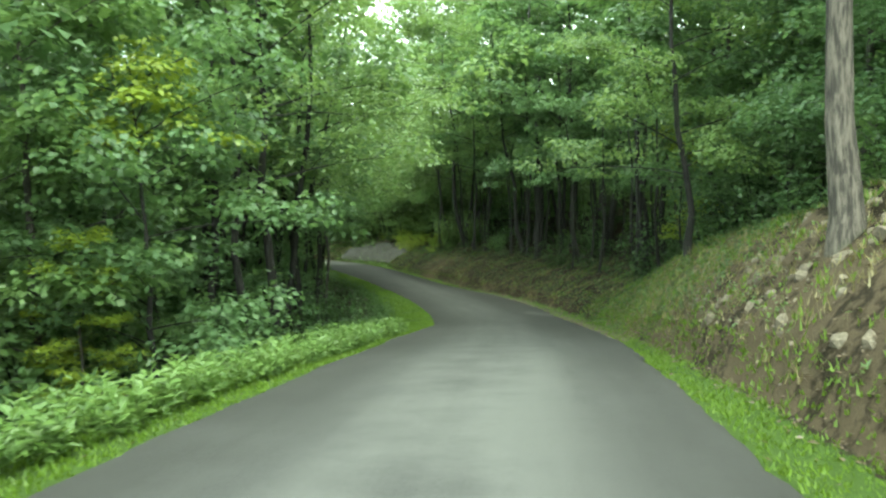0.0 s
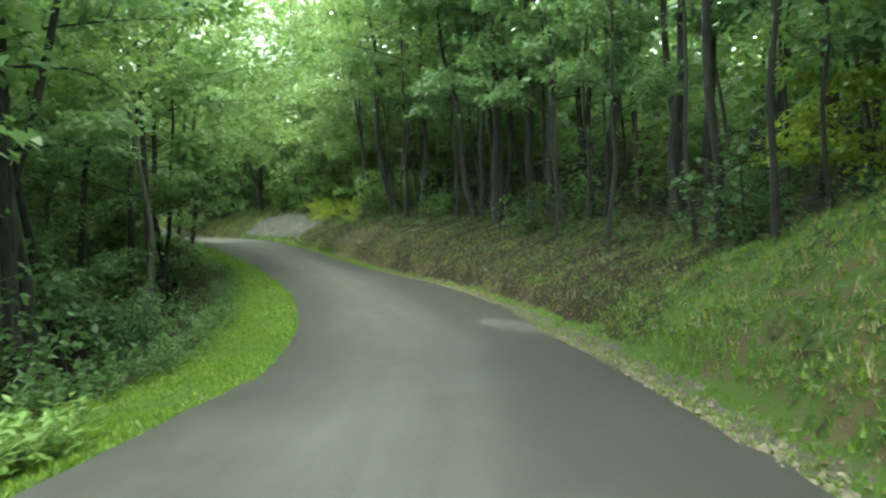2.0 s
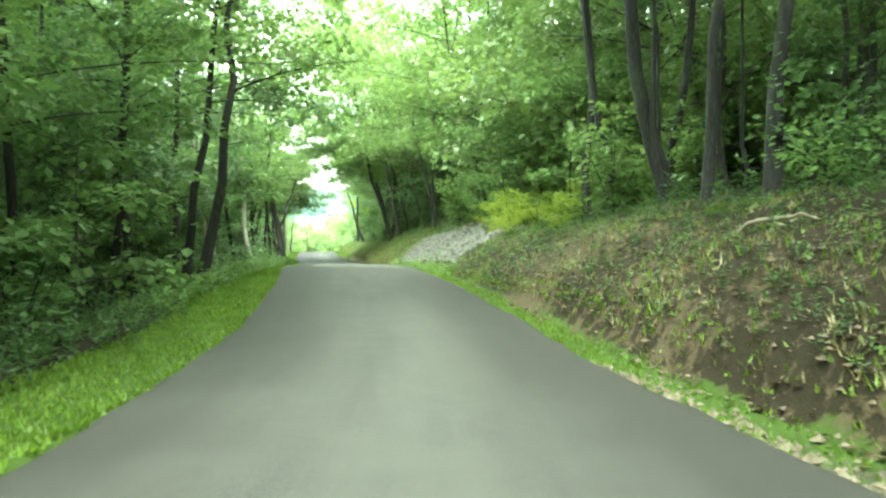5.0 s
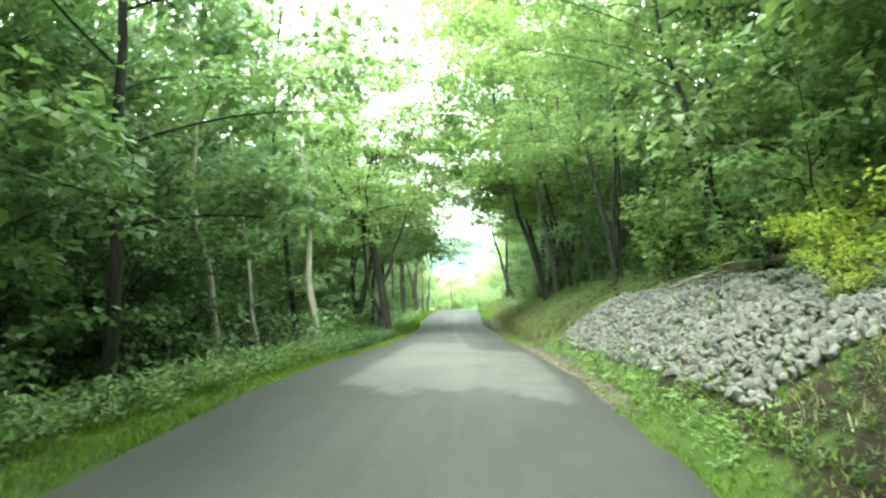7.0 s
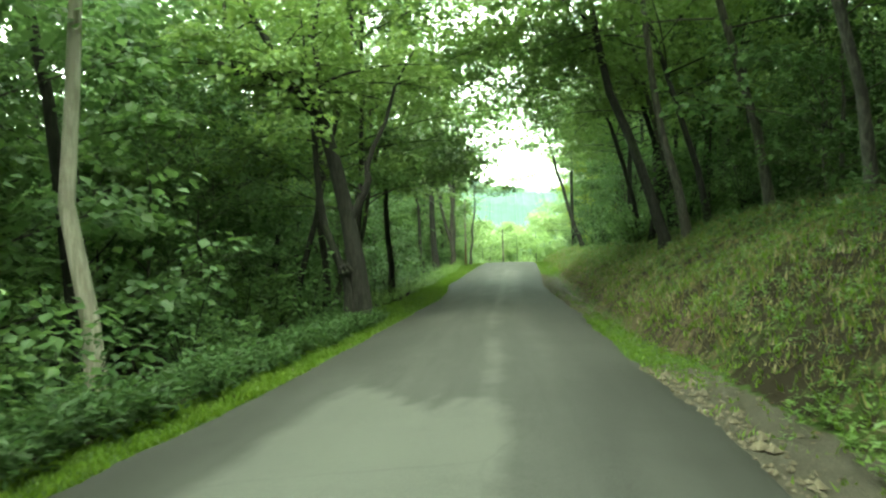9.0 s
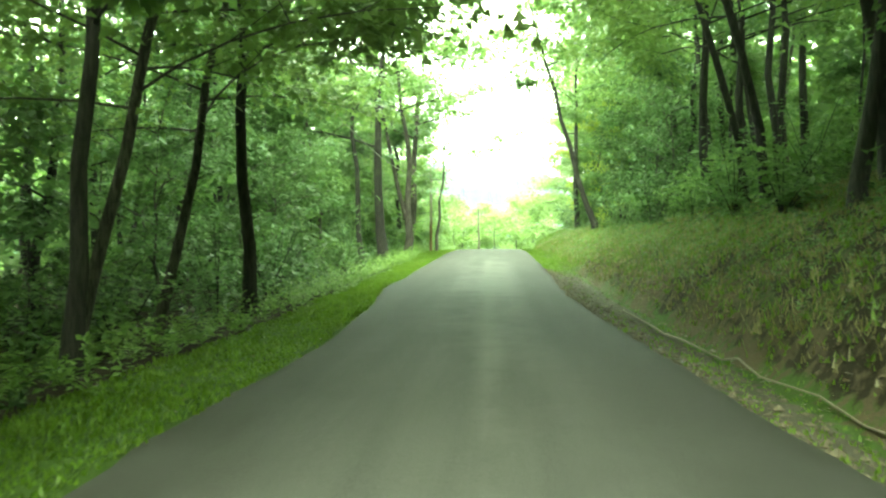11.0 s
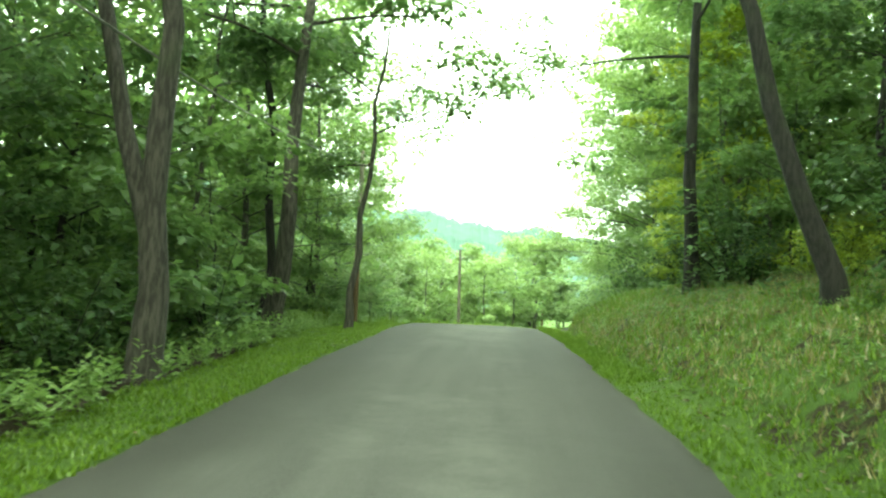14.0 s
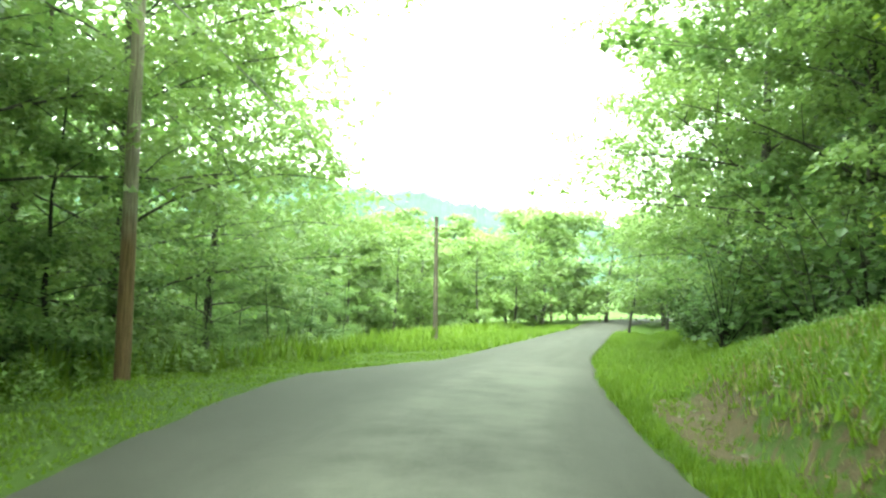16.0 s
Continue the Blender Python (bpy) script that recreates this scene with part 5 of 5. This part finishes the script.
def fallen(name, count, bounds, across, size, seed, label):
    g = np.random.default_rng(seed)
    s = g.uniform(bounds[0], bounds[1], count)
    u = across(s, g)
    x, y, z = spot(s, u)
    on = np.abs(u) < HALF
    at = np.stack([x, y, z + np.where(on, 0.045, 0.03)], 1)
    a = g.uniform(0, 6.28, count)
    v, f = leaves(g, at, np.stack([np.cos(a), np.sin(a), np.full(count, 0.1)], 1) * 3, size, 0.0, 0.32)
    tagged(new(name, mesh_of(name, v, f, LEAF_DRY)), label, "leaves", kind="stuff")


fallen("leaf_litter", 3500, (34, 72), lambda s, g: bank_start(s) + g.uniform(-0.2, 4.5, len(s)), 0.11, 123, "brown leaf litter over the shaded bank")
fallen("leaf_litter", 4600, (6, 168), lambda s, g: bank_start(s) - 0.3 + np.abs(g.normal(0, 1.7, len(s))), 0.085, 121, "dry brown fallen leaves on the bank")
fallen("leaf_litter", 600, (2, 168), lambda s, g: np.where(g.uniform(0, 1, len(s)) < 0.65, HALF + g.normal(0.15, 0.3, len(s)), -HALF + g.normal(-0.05, 0.2, len(s))), 0.065, 122, "dry fallen leaves along the asphalt's edges")


fallen("leaf_litter", 60, (38, 52), lambda s, g: g.uniform(1.4, 3.1, len(s)), 0.09, 125, "pale leaves fallen on the damp asphalt")
fallen("leaf_litter", 170, (111, 132), lambda s, g: half_right(s) + g.uniform(0.0, 1.0, len(s)), 0.085, 129, "pale dead leaves caught in the gravel ditch")
fallen("leaf_litter", 150, (2, 168), lambda s, g: g.uniform(-2.3, 2.3, len(s)), 0.05, 124, "stray dry leaves on the asphalt")


def gravel(name, count, stretches, across, low, high, mat, seed, label):
    """Loose chips or clods strewn over stretches of the roadside."""
    g = np.random.default_rng(seed)
    pick = g.integers(len(stretches), size=count)
    lo, hi = np.array([stretches[k][0] for k in pick]), np.array([stretches[k][1] for k in pick])
    s = lo + (hi - lo) * g.uniform(0, 1, count)
    x, y, z = spot(s, across(s, g))
    r = g.uniform(low, high, (count, 1)) * np.where(g.uniform(0, 1, (count, 1)) < 0.1, 1.8, 1.0)
    at = np.stack([x, y, z + 0.3 * r[:, 0]], 1)
    ways = np.array([(1, 0, 0), (0, 1, 0), (-1, 0, 0), (0, -1, 0), (0, 0, 0.8), (0, 0, -0.6)])
    v = at[:, None] + ways[None] * r[:, :, None] * g.uniform(0.6, 1.3, (count, 6, 1))
    tri = np.array([(0, 1, 4), (1, 2, 4), (2, 3, 4), (3, 0, 4), (1, 0, 5), (2, 1, 5), (3, 2, 5), (0, 3, 5)])
    f = (np.arange(count)[:, None, None] * 6 + tri[None]).reshape(-1, 3)
    tagged(new(name, mesh_of(name, v.reshape(-1, 3), f, mat)), label, "gravel", kind="stuff")


gravel("gravel", 3600, ((19, 33), (42, 56), (77, 97), (110, 134)), lambda s, g: half_right(s) + np.abs(g.normal(0, 0.28, len(s))) - 0.06, 0.012, 0.04, ROCK, 131, "loose grey-brown gravel chips beside the asphalt")
gravel("clods", 5200, ((3, 30), (36, 66), (97, 136)), lambda s, g: bank_start(s) - 0.1 + np.abs(g.normal(0, 0.55, len(s))), 0.007, 0.024, CLAY, 132, "crumbled brown clay clods on the raw bank")


# ---------------------------------------------------------------- riprap slope
def stone_meshes():
    made = []
    for k in range(9):
        g = np.random.default_rng(200 + k)
        bm = bmesh.new()
        bmesh.ops.create_icosphere(bm, subdivisions=1, radius=0.5)
        cuts = g.normal(0, 1, (7, 3))
        cuts /= np.linalg.norm(cuts, axis=1)[:, None]
        for v in bm.verts:
            p = np.array(v.co)
            for c in cuts:
                over = p @ c - 0.3
                if over > 0:
                    p = p - c * over
            v.co = Vector(p * np.array([1.25, 0.95, 0.75]) + g.normal(0, 0.02, 3))
        me = bpy.data.meshes.new("stone")
        bm.to_mesh(me)
        bm.free()
        me.materials.append(STONE)
        made.append(me)
    return made


def build_riprap():
    g = np.random.default_rng(7)
    root = new("riprap")
    tagged(root, "loose slope of broken grey limestone on the bank", "riprap")
    kinds = stone_meshes()
    count = 5200
    s = 74.5 + 18.0 * g.uniform(0, 1, count)
    reach = table(s, (73, 2.4), (80, 3.4), (88, 2.8), (92.5, 1.5))
    q = g.uniform(0, 1, count)
    u = bank_start(s) + table(s, (73, 0.3), (88, 0.12), (92.5, 0.2)) + q * reach
    x, y, z = spot(s, u)
    size = g.uniform(0.08, 0.18, count) * np.where(g.uniform(0, 1, count) < 0.12, 1.35, 1.0)
    near = np.argsort(q + g.uniform(0, 0.6, count))
    verts, faces = [], []
    for rank, k in enumerate(near):
        me = kinds[int(g.integers(len(kinds)))]
        m = Matrix.Translation((x[k], y[k], z[k] + 0.02 + 0.16 * size[k] + g.uniform(0, 0.07))) @ Euler(g.uniform(0, 6.28, 3)).to_matrix().to_4x4() @ Matrix.Scale(size[k], 4)
        if rank < 300:
            ob = new("stone", me)
            ob.parent, ob.matrix_basis = root, m
        else:
            base = len(verts)
            verts += [m @ v.co for v in me.vertices]
            faces += [[base + i for i in p.vertices] for p in me.polygons]
    rest = piece("rubble", mesh_of("rubble", [tuple(v) for v in verts], faces, STONE), root)
    tagged(rest, kind="stuff")


build_riprap()


def bank_rocks():
    g = np.random.default_rng(17)
    root = new("rock_outcrop")
    tagged(root, "brown rocks standing out of the eroded clay bank", "rocks")
    kinds = stone_meshes()
    for me in kinds:
        me.materials.clear()
        me.materials.append(ROCK)
    for k in range(260):
        s, q = g.uniform(2, 15.5), g.uniform(0.0, 1.0)
        size = float(g.uniform(0.07, 0.18) if k % 5 else g.uniform(0.2, 0.34))
        x, y, z = (float(v) for v in spot(s, bank_start(s) + 0.25 + q * 1.9))
        ob = new("rock", kinds[k % len(kinds)])
        ob.parent = root
        ob.matrix_basis = Matrix.Translation((x, y, z - 0.12 * size)) @ Euler(g.uniform(0, 6.28, 3)).to_matrix().to_4x4() @ Matrix.Scale(size, 4)


bank_rocks()


# ---------------------------------------------------------------- deadwood
def branch(name, pts, r0, r1, label, category="branch"):
    line = np.array(pts)
    v, f = tube(line, np.linspace(r0, r1, len(line)), 6)
    tagged(new(name, mesh_of(name, v, f, DEADWOOD, True)), label, category)


def lying(s0, u0, s1, u1, lift, wobble, seed, n=6):
    g = np.random.default_rng(seed)
    out = []
    for q in np.linspace(0, 1, n):
        x, y, z = spot(s0 + (s1 - s0) * q, u0 + (u1 - u0) * q)
        out.append((float(x) + g.normal(0, wobble), float(y) + g.normal(0, wobble), float(z) + lift + abs(g.normal(0, wobble))))
    return out


branch("fallen_branch", lying(42.6, 2.95, 40.0, 3.4, 0.05, 0.05, 1), 0.024, 0.01, "thin bare fallen stick on the road's edge")
branch("fallen_branch", lying(121.0, 2.95, 109.6, 3.3, 0.03, 0.08, 2, 14), 0.022, 0.008, "long bare fallen branch lying in the ditch")
branch("fallen_branch", lying(57.0, 4.6, 56.2, 5.3, 0.10, 0.03, 3), 0.035, 0.02, "short bleached log lying on the bank")
branch("fallen_branch", lying(20.6, 2.78, 19.4, 2.72, 0.03, 0.01, 4), 0.018, 0.008, "pale broken stick at the asphalt's edge")
for k in range(6):
    branch("dead_branch", lying(87.0 - 0.45 * k, 5.7 + 0.14 * k, 83.4 - 0.3 * k, 6.9 + 0.12 * k, 0.16 + 0.035 * k, 0.03, 10 + k), 0.032, 0.012, "bleached dead branch heaped above the stones")


# ---------------------------------------------------------------- poles and wire
def utility_pole(x, y, height, radius, label, lean=0.0, wood=None):
    wood = wood or POLE_WOOD
    root = new("utility_pole")
    tagged(root, label, "utility pole", "roadside poles")
    p = place(x, y)
    root.matrix_basis = Matrix.Translation(p) @ Euler((0, radians(lean), 0)).to_matrix().to_4x4()
    line = [(0, 0, z) for z in np.linspace(-0.4, height, 9)]
    v, f = tube(line, np.linspace(radius, radius * 0.68, 9), 14)
    piece("post", mesh_of("post", v, f, wood, True), root)
    v, f = tube([(0, 0, height - 0.01), (0, 0, height + 0.03)], [radius * 0.7, 0.01], 14)
    piece("cap", mesh_of("cap", v, f, wood), root)
    v, f = tube([(radius * 0.9, 0.02, height - 0.55), (radius * 0.9 + 0.18, 0.02, height - 0.5)], [0.02, 0.02], 6)
    bracket = piece("bracket", mesh_of("bracket", v, f, METAL), root, "steel wire bracket")
    v, f = tube([(radius * 0.9 + 0.17, 0.02, height - 0.56), (radius * 0.9 + 0.17, 0.02, height - 0.53), (radius * 0.9 + 0.17, 0.02, height - 0.47), (radius * 0.9 + 0.17, 0.02, height - 0.43)], [0.03, 0.045, 0.045, 0.02], 10)
    piece("insulator", mesh_of("insulator", v, f, PORCELAIN, True), bracket, "brown glazed insulator")
    return p + Vector((0, 0, height - 0.5))


TOP1 = utility_pole(-46.95, 154.8, 6.5, 0.12, "weathered brown wooden utility pole on the verge", 0.2)
TOP2 = utility_pole(-52.6, 177.1, 5.3, 0.12, "dark wooden utility pole in the meadow", -1.0, BARK_DEEP)
TOP3 = utility_pole(-58.9, 213.9, 5.0, 0.11, "slim grey utility pole far beyond the bend")


def wire(a, b, sag, label):
    a, b = np.array(a), np.array(b)
    line = [a + (b - a) * q - np.array([0, 0, sag * 4 * q * (1 - q)]) for q in np.linspace(0, 1, 16)]
    v, f = tube(line, [0.018] * 16, 5)
    tagged(new("overhead_wire", mesh_of("overhead_wire", v, f, CABLE, True)), label, "wire")


wire(TOP1, (-30.4, 113.8, 4.55), 1.3, "slack overhead wire running to the utility pole")
wire(TOP1, TOP2, 0.5, "overhead wire between two utility poles")
